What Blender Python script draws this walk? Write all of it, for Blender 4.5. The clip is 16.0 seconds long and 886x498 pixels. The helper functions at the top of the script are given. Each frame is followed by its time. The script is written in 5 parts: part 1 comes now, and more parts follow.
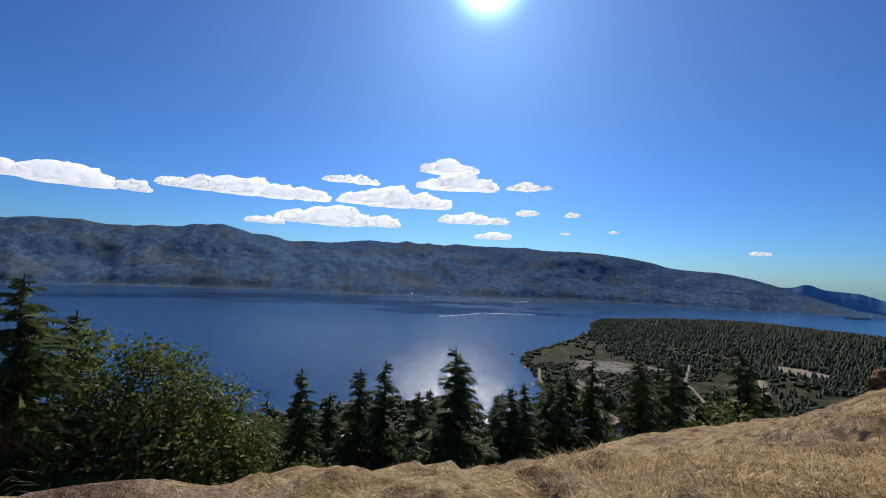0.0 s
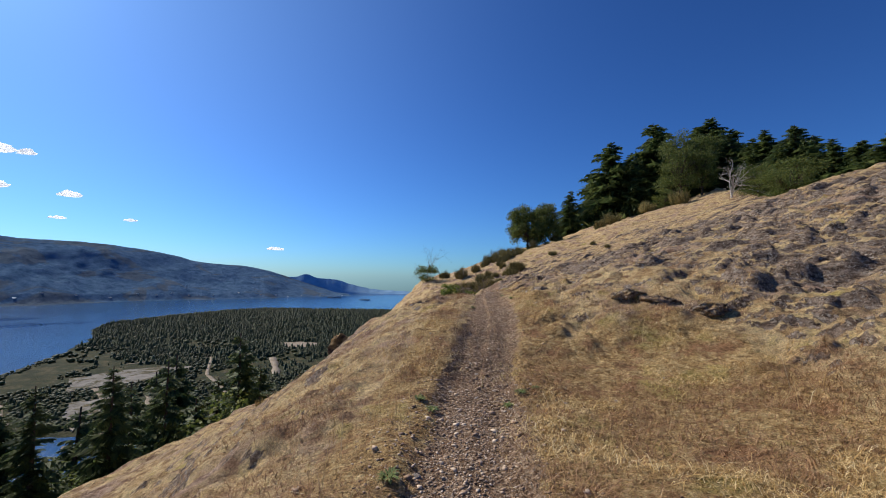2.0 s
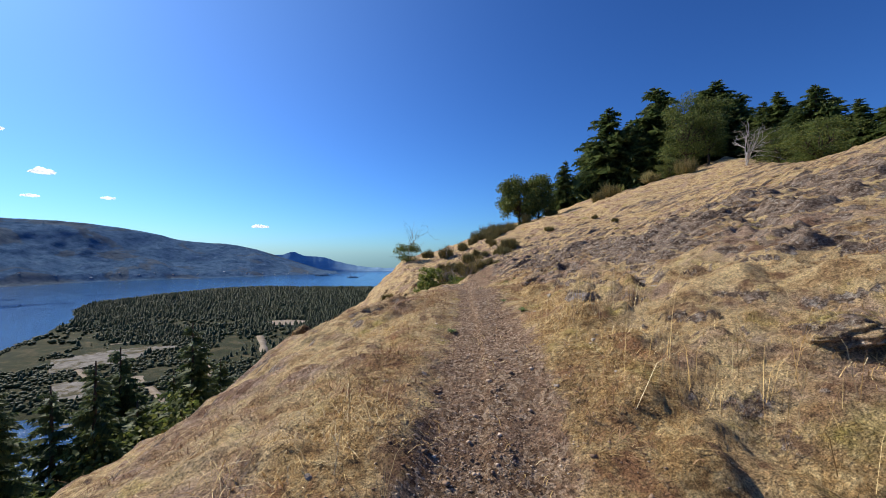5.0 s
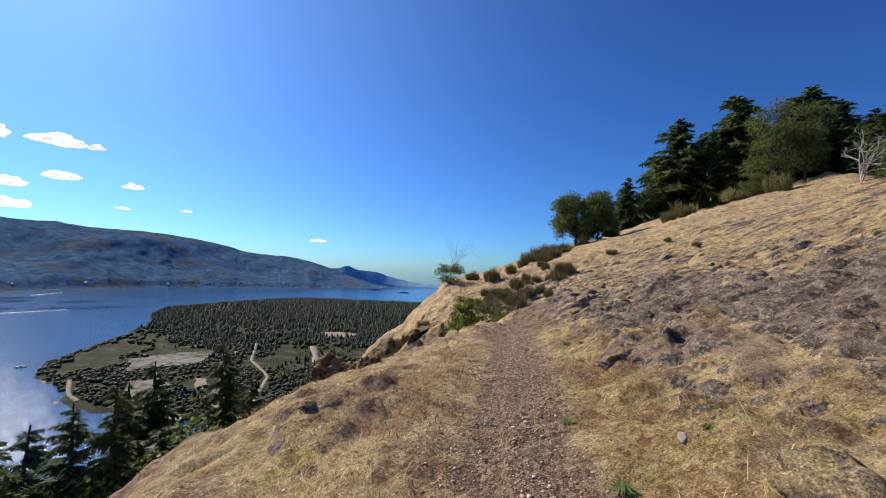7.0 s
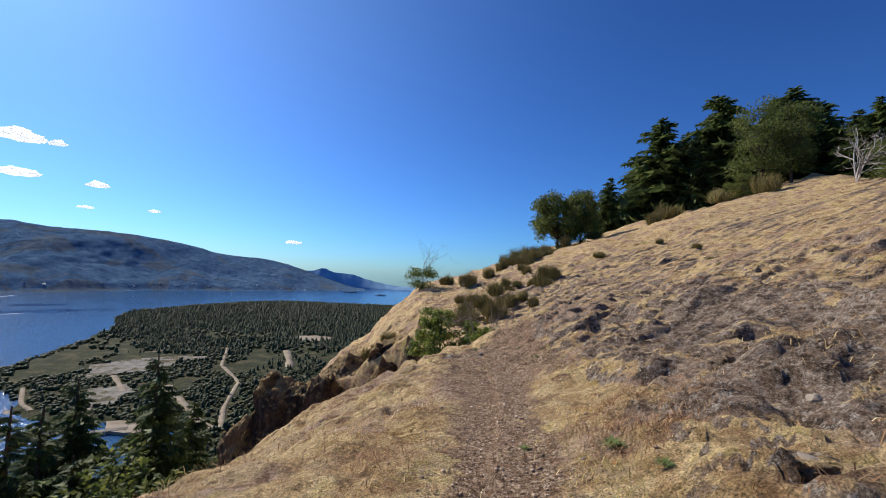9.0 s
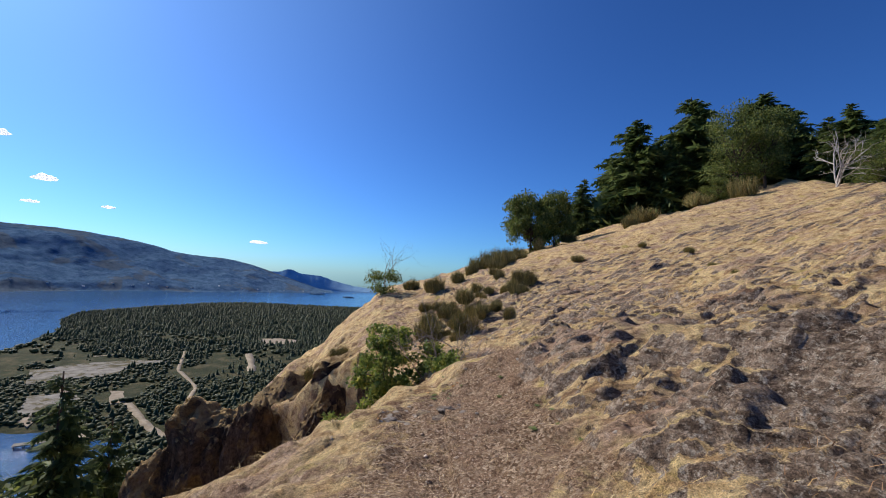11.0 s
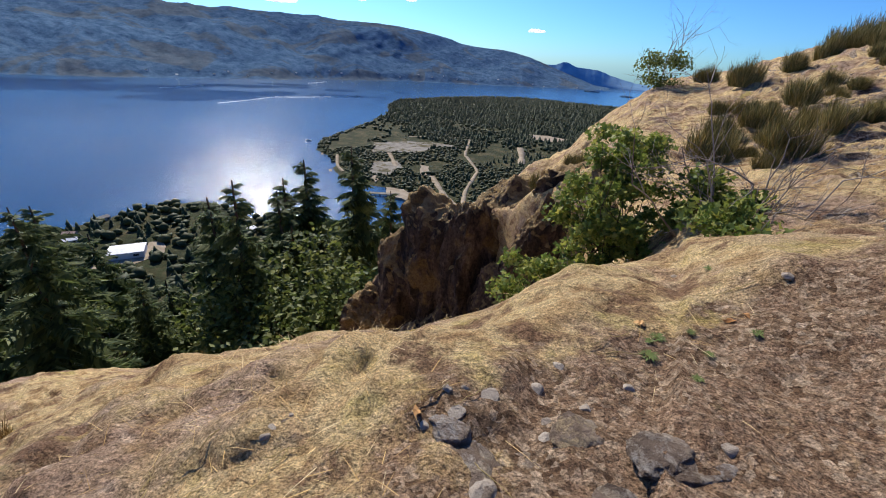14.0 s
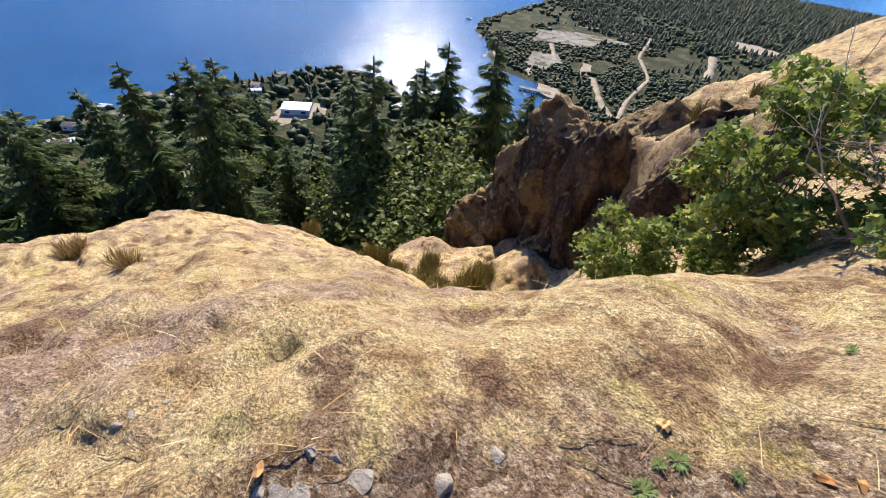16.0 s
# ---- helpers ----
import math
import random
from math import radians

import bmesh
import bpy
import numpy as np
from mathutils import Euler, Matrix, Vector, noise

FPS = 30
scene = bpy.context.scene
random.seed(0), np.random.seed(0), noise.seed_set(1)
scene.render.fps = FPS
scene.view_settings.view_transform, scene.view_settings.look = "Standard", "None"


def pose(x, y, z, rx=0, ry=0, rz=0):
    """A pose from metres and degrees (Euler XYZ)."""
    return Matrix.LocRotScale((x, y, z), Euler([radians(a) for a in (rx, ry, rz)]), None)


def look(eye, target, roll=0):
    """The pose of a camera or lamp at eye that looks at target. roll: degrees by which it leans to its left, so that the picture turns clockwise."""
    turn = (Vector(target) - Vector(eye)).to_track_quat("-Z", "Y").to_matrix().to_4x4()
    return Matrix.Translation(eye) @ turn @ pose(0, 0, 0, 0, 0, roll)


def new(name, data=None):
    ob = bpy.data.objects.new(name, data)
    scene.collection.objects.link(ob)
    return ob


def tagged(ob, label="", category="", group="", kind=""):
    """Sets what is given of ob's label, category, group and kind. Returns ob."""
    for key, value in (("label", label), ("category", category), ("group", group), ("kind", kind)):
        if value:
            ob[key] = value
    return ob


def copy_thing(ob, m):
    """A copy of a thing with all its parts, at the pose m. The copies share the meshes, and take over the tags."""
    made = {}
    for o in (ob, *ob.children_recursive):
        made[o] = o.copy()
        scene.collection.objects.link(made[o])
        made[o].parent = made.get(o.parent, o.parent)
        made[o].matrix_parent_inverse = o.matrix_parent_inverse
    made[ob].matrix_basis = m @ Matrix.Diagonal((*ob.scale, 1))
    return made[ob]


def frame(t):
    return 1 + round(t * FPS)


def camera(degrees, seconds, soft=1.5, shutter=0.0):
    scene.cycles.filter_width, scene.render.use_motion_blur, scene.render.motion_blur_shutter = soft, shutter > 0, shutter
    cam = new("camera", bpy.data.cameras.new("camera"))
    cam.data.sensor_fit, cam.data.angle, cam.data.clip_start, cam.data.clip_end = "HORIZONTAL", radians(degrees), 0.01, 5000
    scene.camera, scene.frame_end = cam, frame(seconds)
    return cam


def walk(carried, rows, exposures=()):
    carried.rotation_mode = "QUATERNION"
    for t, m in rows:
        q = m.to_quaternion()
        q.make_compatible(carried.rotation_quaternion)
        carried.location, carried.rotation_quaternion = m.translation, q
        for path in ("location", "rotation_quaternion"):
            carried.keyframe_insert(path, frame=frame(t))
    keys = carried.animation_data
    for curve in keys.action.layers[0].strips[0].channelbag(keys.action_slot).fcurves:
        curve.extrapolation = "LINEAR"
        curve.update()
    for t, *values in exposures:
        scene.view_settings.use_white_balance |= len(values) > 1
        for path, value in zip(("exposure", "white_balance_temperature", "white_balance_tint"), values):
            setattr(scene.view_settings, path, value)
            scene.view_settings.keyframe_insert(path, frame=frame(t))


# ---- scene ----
# camera and its walk
cam = camera(93.8, 16.0, soft=1.0)
PATH = [
    (0, (0.395, -3.265, 1.442), (-1.163, -2.016, 1.536), 2.7),
    (0.5, (0.571, -2.313, 1.44), (-0.208, -0.477, 1.556), 3.1),
    (1, (0.646, -1.411, 1.364), (0.532, 0.579, 1.522), 1.5),
    (1.5, (0.747, -0.647, 1.38), (1.014, 1.329, 1.535), 1.8),
    (2, (0.805, 0.198, 1.347), (1.09, 2.173, 1.483), 1.1),
    (2.5, (0.918, 1.01, 1.318), (1.226, 2.985, 1.4), 1.4),
    (3, (1.122, 1.869, 1.318), (1.467, 3.839, 1.324), 1.0),
    (3.5, (1.316, 2.745, 1.231), (1.688, 4.708, 1.14), 0.9),
    (4, (1.515, 3.49, 1.213), (1.894, 5.453, 1.146), 1.3),
    (4.2, (1.617, 3.783, 1.265), (1.986, 5.748, 1.252), 1.3),
    (6.3, (2.548, 7.07, 1.956), (2.864, 9.045, 2.018), -0.3),
    (6.5, (2.665, 7.401, 1.944), (2.945, 9.38, 2.035), 1.5),
    (7, (2.93, 8.236, 1.979), (3.031, 10.23, 2.082), 2.4),
    (7.5, (3.058, 9.066, 2.084), (3.139, 11.061, 2.19), 2.9),
    (8, (3.328, 9.915, 2.051), (3.428, 11.911, 2.134), 2.0),
    (8.5, (3.458, 10.812, 2.017), (3.6, 12.806, 2.082), 1.4),
    (9, (3.598, 11.567, 2.076), (3.805, 13.552, 2.197), 2.6),
    (9.5, (3.807, 12.391, 2.167), (4.051, 14.367, 2.354), 3.1),
    (10, (3.879, 13.167, 2.225), (4.137, 15.139, 2.443), 3.2),
    (10.2, (3.945, 13.44, 2.223), (4.211, 15.413, 2.419), 3.3),
    (12.3, (4.839, 16.561, 1.974), (5.314, 18.503, 1.982), 2.9),
    (12.5, (4.893, 16.871, 1.915), (5.271, 18.833, 1.83), 1.8),
    (13, (5.005, 17.591, 1.884), (4.923, 19.555, 1.517), 1.3),
    (13.5, (5.108, 18.242, 1.779), (4.61, 20.073, 1.149), 0.8),
    (14, (5.076, 18.766, 1.71), (4.351, 20.427, 0.863), 3.7),
    (14.5, (5.092, 19.249, 1.648), (4.202, 20.684, 0.576), 6.2),
    (15, (5.1, 19.555, 1.648), (4.161, 20.787, 0.382), 6.2),
    (15.5, (5.125, 19.731, 1.786), (4.166, 20.838, 0.424), 6.3),
    (16, (5.215, 19.8, 1.804), (4.189, 20.933, 0.514), 6.8),
]
walk(cam, [(t, look(eye, target, roll)) for t, eye, target, roll in PATH],
     [(0, -0.4), (1, -0.28), (2.5, 0.0), (3.5, 0.15), (6.5, 0.12), (10, 0.08), (12.5, 0.15), (13.5, 0.2), (14.5, 0.5), (15.2, 0.84), (16, 0.95)])

# sun, sky
SUN_AZ, SUN_EL = -46.5, 36.0          # degrees to the right of the world's y axis, degrees up
sun_dir = Vector((math.sin(radians(SUN_AZ)) * math.cos(radians(SUN_EL)),
                  math.cos(radians(SUN_AZ)) * math.cos(radians(SUN_EL)), math.sin(radians(SUN_EL))))
sun = new("sun", bpy.data.lights.new("sun", "SUN"))
sun.data.energy, sun.data.angle, sun.data.color = 5.0, radians(0.55), (1.0, 0.92, 0.80)
sun.matrix_world = look(sun_dir * 50, (0, 0, 0))
world = bpy.data.worlds.new("sky")
scene.world = world
world.use_nodes = True
wn, wl = world.node_tree.nodes, world.node_tree.links
sky = wn.new("ShaderNodeTexSky")
sky.sky_type, sky.sun_disc = "NISHITA", False
sky.sun_elevation, sky.sun_rotation = radians(SUN_EL), radians(SUN_AZ)
sky.altitude, sky.air_density, sky.dust_density, sky.ozone_density = 300, 1.0, 0.35, 3.0
background = wn["Background"]
background.inputs["Strength"].default_value = 0.057
# the bright aureole of air round the sun
place = wn.new("ShaderNodeTexCoord")
dot = wn.new("ShaderNodeVectorMath")
dot.operation, dot.inputs[1].default_value = "DOT_PRODUCT", sun_dir
wl.new(place.outputs["Generated"], dot.inputs[0])
glow = []
for power, gain in ((900.0, 120.0), (60.0, 2.4), (5.0, 3.4)):
    p, m = wn.new("ShaderNodeMath"), wn.new("ShaderNodeMath")
    p.operation, p.inputs[1].default_value = "POWER", power
    m.operation, m.inputs[1].default_value = "MULTIPLY", gain
    clampd = wn.new("ShaderNodeMath")
    clampd.operation, clampd.inputs[1].default_value = "MAXIMUM", 0.0
    wl.new(dot.outputs["Value"], clampd.inputs[0])
    wl.new(clampd.outputs[0], p.inputs[0])
    wl.new(p.outputs[0], m.inputs[0])
    glow.append(m)
total = glow[0]
for lobe in glow[1:]:
    both = wn.new("ShaderNodeMath")
    wl.new(total.outputs[0], both.inputs[0])
    wl.new(lobe.outputs[0], both.inputs[1])
    total = both
mixed = wn.new("ShaderNodeVectorMath")
mixed.operation = "ADD"
clear = wn.new("ShaderNodeVectorMath")          # a dry, deep blue autumn sky
clear.operation, clear.inputs[1].default_value = "MULTIPLY", (0.42, 0.80, 1.36)
deep = wn.new("ShaderNodeGamma")
deep.inputs[1].default_value = 1.22
wl.new(sky.outputs[0], deep.inputs[0])
wl.new(deep.outputs[0], clear.inputs[0])
wl.new(clear.outputs[0], mixed.inputs[0])
tint = wn.new("ShaderNodeVectorMath")
tint.operation, tint.inputs[1].default_value = "MULTIPLY", (0.55, 0.85, 1.1)
wl.new(total.outputs[0], tint.inputs[0])
wl.new(tint.outputs[0], mixed.inputs[1])
wl.new(mixed.outputs[0], background.inputs["Color"])
scene.view_settings.exposure = 0.0


# ---- noise and helpers ----
def lattice(ix, iy, seed):
    n = (ix.astype(np.int64) * 374761393 + iy.astype(np.int64) * 668265263 + seed * 974711) & 0xFFFFFFFF
    n = ((n ^ (n >> 13)) * 1274126177) & 0xFFFFFFFF
    return ((n ^ (n >> 16)) & 0xFFFF) / 65535.0 * 2 - 1


def vnoise(x, y, seed=0):
    """Smooth value noise in -1..1 over arrays."""
    x, y = np.asarray(x, float), np.asarray(y, float)
    ix, iy = np.floor(x), np.floor(y)
    fx, fy = x - ix, y - iy
    fx, fy = fx ** 3 * (fx * (fx * 6 - 15) + 10), fy ** 3 * (fy * (fy * 6 - 15) + 10)
    a, b = lattice(ix, iy, seed), lattice(ix + 1, iy, seed)
    c, d = lattice(ix, iy + 1, seed), lattice(ix + 1, iy + 1, seed)
    return (a + (b - a) * fx) * (1 - fy) + (c + (d - c) * fx) * fy


def fbm(x, y, seed=0, octaves=4):
    out, amp = 0, 1.0
    for k in range(octaves):
        out = out + amp * vnoise(x * 2 ** k + 17.3 * k, y * 2 ** k - 9.1 * k, seed + k)
        amp *= 0.5
    return out


def puffs(x, y, seed=0):
    """Rounded mounds with creases between them, 0..1."""
    return 1.15 * np.sqrt(vnoise(x, y, seed) ** 2 + 0.06)


def ramp(v, a, b):
    v = np.clip((np.asarray(v, float) - a) / (b - a), 0, 1)
    return v * v * (3 - 2 * v)


def curve(pairs):
    """A smooth curve through a few (at, value) pairs."""
    xs, ys = np.array(pairs, float).T
    slope = np.gradient(ys, xs)

    def at(v):
        v = np.clip(np.asarray(v, float), xs[0], xs[-1])
        k = np.clip(np.searchsorted(xs, v) - 1, 0, len(xs) - 2)
        h = xs[k + 1] - xs[k]
        s = (v - xs[k]) / h
        return ((2 * s ** 3 - 3 * s ** 2 + 1) * ys[k] + (s ** 3 - 2 * s ** 2 + s) * h * slope[k]
                + (3 * s ** 2 - 2 * s ** 3) * ys[k + 1] + (s ** 3 - s ** 2) * h * slope[k + 1])
    return at


def mesh_from(name, verts, faces, material, smooth=False, parent=None, label=""):
    """One mesh object from vertex and face arrays (all faces of one size, or a list)."""
    me = bpy.data.meshes.new(name)
    if isinstance(faces, np.ndarray):
        n = faces.shape[1]
        me.vertices.add(len(verts))
        me.vertices.foreach_set("co", np.ascontiguousarray(verts, np.float32).ravel())
        me.loops.add(faces.size)
        me.loops.foreach_set("vertex_index", np.ascontiguousarray(faces, np.int32).ravel())
        me.polygons.add(len(faces))
        me.polygons.foreach_set("loop_start", np.arange(0, faces.size, n, dtype=np.int32))
        me.update(calc_edges=True)
    else:
        me.from_pydata([tuple(v) for v in verts], [], faces)
    if smooth:
        me.polygons.foreach_set("use_smooth", np.ones(len(me.polygons), bool))
    me.materials.append(material)
    ob = new(name, me)
    if parent:
        ob.parent = parent
    if label:
        tagged(ob, label)
    return ob


def part(name, bm, material, parent=None, label="", smooth=False):
    """A bmesh as one mesh object under a thing or a part."""
    me = bpy.data.meshes.new(name)
    bm.to_mesh(me)
    bm.free()
    if smooth:
        me.polygons.foreach_set("use_smooth", np.ones(len(me.polygons), bool))
    me.materials.append(material)
    ob = new(name, me)
    ob.parent = parent
    if label:
        tagged(ob, label)
    return ob


def strewn(templates, rows, rng, tilt=0.0):
    """Copies of triangle templates at rows (x, y, z, size, height), joined to arrays."""
    out_v, out_f, base = [], [], 0
    rows = np.asarray(rows, float)
    pick = rng.integers(0, len(templates), len(rows))
    for k, (tv, tf) in enumerate(templates):
        r = rows[pick == k]
        if not len(r):
            continue
        a = rng.uniform(0, 2 * np.pi, len(r))
        c, s = np.cos(a)[:, None], np.sin(a)[:, None]
        x, y, z = tv[None, :, 0] * r[:, 3:4], tv[None, :, 1] * r[:, 3:4], tv[None, :, 2] * r[:, 4:5]
        lx, ly = rng.normal(0, tilt, (2, len(r), 1)) if tilt else (0, 0)
        v = np.stack([x * c - y * s + r[:, 0:1] + lx * z, x * s + y * c + r[:, 1:2] + ly * z, z + r[:, 2:3]], -1)
        out_f.append((tf[None] + (np.arange(len(r)) * len(tv))[:, None, None]).reshape(-1, tf.shape[1]) + base)
        out_v.append(v.reshape(-1, 3))
        base += v.shape[0] * v.shape[1]
    return np.concatenate(out_v), np.concatenate(out_f)


# ---- materials ----
def material(name, build, rough=0.9, spec=0.3, bump=None, metal=0.0):
    """A principled material; build(n) returns its colour socket or a colour, bump(n) a height socket and a distance."""
    m = bpy.data.materials.new(name)
    m.use_nodes = True
    n = Nodes(m.node_tree)
    shader = m.node_tree.nodes["Principled BSDF"]
    colour = build(n)
    if isinstance(colour, tuple):
        shader.inputs["Base Color"].default_value = (*colour, 1)
    else:
        n.wire(colour, shader.inputs["Base Color"])
    shader.inputs["Roughness"].default_value = rough
    shader.inputs["Metallic"].default_value = metal
    shader.inputs["Specular IOR Level"].default_value = spec
    if bump:
        height, distance = bump(n)
        b = m.node_tree.nodes.new("ShaderNodeBump")
        b.inputs["Strength"].default_value, b.inputs["Distance"].default_value = 1.0, distance
        n.wire(height, b.inputs["Height"])
        n.wire(b.outputs[0], shader.inputs["Normal"])
    return m


class Nodes:
    def __init__(self, tree):
        self.tree = tree

    def wire(self, a, b):
        self.tree.links.new(a, b)

    def position(self, stretch=(1, 1, 1)):
        g = self.tree.nodes.new("ShaderNodeNewGeometry")
        m = self.tree.nodes.new("ShaderNodeVectorMath")
        m.operation, m.inputs[1].default_value = "MULTIPLY", stretch
        self.wire(g.outputs["Position"], m.inputs[0])
        return m.outputs[0]

    def noise(self, scale, detail=4, rough=0.55, where=None, warp=0.0):
        t = self.tree.nodes.new("ShaderNodeTexNoise")
        t.inputs["Scale"].default_value, t.inputs["Detail"].default_value = scale, detail
        t.inputs["Roughness"].default_value, t.inputs["Distortion"].default_value = rough, warp
        self.wire(where or self.position(), t.inputs["Vector"])
        return t.outputs["Fac"]

    def cells(self, scale, feature="F1", where=None, out="Distance"):
        t = self.tree.nodes.new("ShaderNodeTexVoronoi")
        t.feature = feature
        t.inputs["Scale"].default_value = scale
        self.wire(where or self.position(), t.inputs["Vector"])
        return t.outputs[out]

    def ramp(self, value, *stops):
        r = self.tree.nodes.new("ShaderNodeValToRGB")
        e = r.color_ramp.elements
        while len(e) < len(stops):
            e.new(0.5)
        for k, (at, colour) in enumerate(stops):
            e[k].position = at
            e[k].color = (*colour, 1) if isinstance(colour, tuple) else (colour, colour, colour, 1)
        self.wire(value, r.inputs[0])
        return r.outputs[0]

    def mix(self, fac, a, b, kind="MIX"):
        m = self.tree.nodes.new("ShaderNodeMix")
        m.data_type, m.blend_type = "RGBA", kind
        for value, socket in ((fac, m.inputs[0]), (a, m.inputs[6]), (b, m.inputs[7])):
            if isinstance(value, tuple):
                socket.default_value = (*value, 1)
            elif isinstance(value, (int, float)):
                socket.default_value = value
            else:
                self.wire(value, socket)
        return m.outputs[2]

    def math(self, kind, a, b=0.0):
        m = self.tree.nodes.new("ShaderNodeMath")
        m.operation = kind
        for value, socket in ((a, m.inputs[0]), (b, m.inputs[1])):
            if isinstance(value, (int, float)):
                socket.default_value = value
            else:
                self.wire(value, socket)
        return m.outputs[0]

    def attribute(self, name):
        a = self.tree.nodes.new("ShaderNodeAttribute")
        a.attribute_name = name
        return a.outputs["Fac"]

    def each(self):
        return self.tree.nodes.new("ShaderNodeNewGeometry").outputs["Random Per Island"]

    def one(self):
        return self.tree.nodes.new("ShaderNodeObjectInfo").outputs["Random"]


def ground_colour(n):
    grit = n.noise(85, 5, 0.7)
    mid = n.noise(3.4, 6, 0.62, warp=0.5)
    big = n.noise(0.75, 5, 0.6)
    # dry moss: straw, ochre, olive and a withered mauve-brown
    straw = n.ramp(mid, (0.30, (0.30, 0.17, 0.08)), (0.44, (0.58, 0.39, 0.185)), (0.56, (0.74, 0.55, 0.285)), (0.72, (0.62, 0.46, 0.175)))
    mauve = n.ramp(n.noise(6.0, 6, 0.7, warp=0.4), (0.32, (0.17, 0.098, 0.07)), (0.5, (0.42, 0.275, 0.195)), (0.68, (0.62, 0.455, 0.34)))
    moss = n.mix(n.ramp(big, (0.49, 0.0), (0.62, 0.85)), straw, mauve)
    moss = n.mix(n.ramp(n.noise(1.25, 5, 0.65, n.position((1.0, 1.0, 0.3))), (0.58, 0.0), (0.68, 0.75)), moss, (0.46, 0.37, 0.10))
    moss = n.mix(n.ramp(n.noise(2.1, 6, 0.7), (0.52, 0.0), (0.62, 0.85)), moss, (0.215, 0.115, 0.068))
    # bare rock: dark, split, with pale lichen
    strata = n.noise(5.0, 8, 0.72, n.position((0.8, 0.8, 2.4)), 0.6)
    rock = n.ramp(strata, (0.36, (0.06, 0.04, 0.028)), (0.48, (0.19, 0.13, 0.09)), (0.58, (0.36, 0.265, 0.19)), (0.72, (0.56, 0.46, 0.35)))
    rock = n.mix(n.ramp(n.noise(19, 6, 0.75), (0.50, 0.0), (0.58, 0.75)), rock, n.ramp(n.noise(7, 4, 0.6), (0.4, (0.37, 0.29, 0.22)), (0.62, (0.62, 0.55, 0.45))))
    edge = n.math("ADD", n.attribute("rock"), n.math("MULTIPLY", n.math("SUBTRACT", n.noise(4.2, 7, 0.75), 0.5), 1.3))
    surface = n.mix(n.ramp(edge, (0.44, 0.0), (0.54, 1.0)), moss, rock)
    # matted dry turf
    turf = n.ramp(n.noise(9, 7, 0.75, warp=0.8), (0.34, (0.20, 0.105, 0.04)), (0.48, (0.48, 0.305, 0.125)), (0.64, (0.76, 0.56, 0.27)))
    turf = n.mix(n.ramp(n.noise(1.1, 5, 0.7), (0.57, 0.0), (0.68, 0.6)), turf, (0.40, 0.34, 0.09))
    turf = n.mix(n.ramp(n.noise(1.9, 5, 0.7), (0.51, 0.0), (0.63, 0.75)), turf, (0.34, 0.165, 0.085))
    meadow = n.math("ADD", n.attribute("turf"), n.math("MULTIPLY", n.math("SUBTRACT", n.noise(2.6, 6, 0.7), 0.5), 0.9))
    surface = n.mix(n.ramp(meadow, (0.42, 0.0), (0.6, 1.0)), surface, turf)
    # trodden grit and brown soil
    bw = n.tree.nodes.new("ShaderNodeRGBToBW")
    n.wire(n.cells(38, out="Color"), bw.inputs[0])
    gravel = n.ramp(bw.outputs[0], (0.15, (0.16, 0.092, 0.05)), (0.5, (0.36, 0.235, 0.14)), (0.85, (0.58, 0.43, 0.29)))
    gravel = n.mix(n.ramp(n.noise(3.1, 5, 0.7), (0.46, 0.0), (0.6, 0.6)), gravel, n.ramp(grit, (0.35, (0.19, 0.105, 0.065)), (0.65, (0.40, 0.25, 0.155))))
    trail = n.math("ADD", n.attribute("trail"), n.math("MULTIPLY", n.math("SUBTRACT", n.noise(3.8, 6, 0.7), 0.5), 1.0))
    surface = n.mix(n.ramp(trail, (0.42, 0.0), (0.56, 1.0)), surface, gravel)
    surface = n.mix(1.0, surface, n.ramp(grit, (0.36, 0.34), (0.5, 0.86), (0.62, 1.22)), "MULTIPLY")
    surface = n.mix(1.0, surface, n.ramp(n.noise(24, 5, 0.7), (0.36, 0.62), (0.5, 1.0), (0.64, 1.2)), "MULTIPLY")
    return n.mix(n.ramp(n.attribute("woods"), (0.3, 0.0), (0.7, 1.0)), surface, n.ramp(n.noise(0.35, 6), (0.35, (0.03, 0.035, 0.018)), (0.65, (0.10, 0.095, 0.045))))


def ground_bump(n):
    h = n.math("ADD", n.math("MULTIPLY", n.noise(75, 5, 0.7), 0.32), n.noise(17, 6, 0.68, warp=0.4))
    return h, 0.075


M_ground = material("dry moss and rock", ground_colour, 0.95, 0.15, ground_bump)


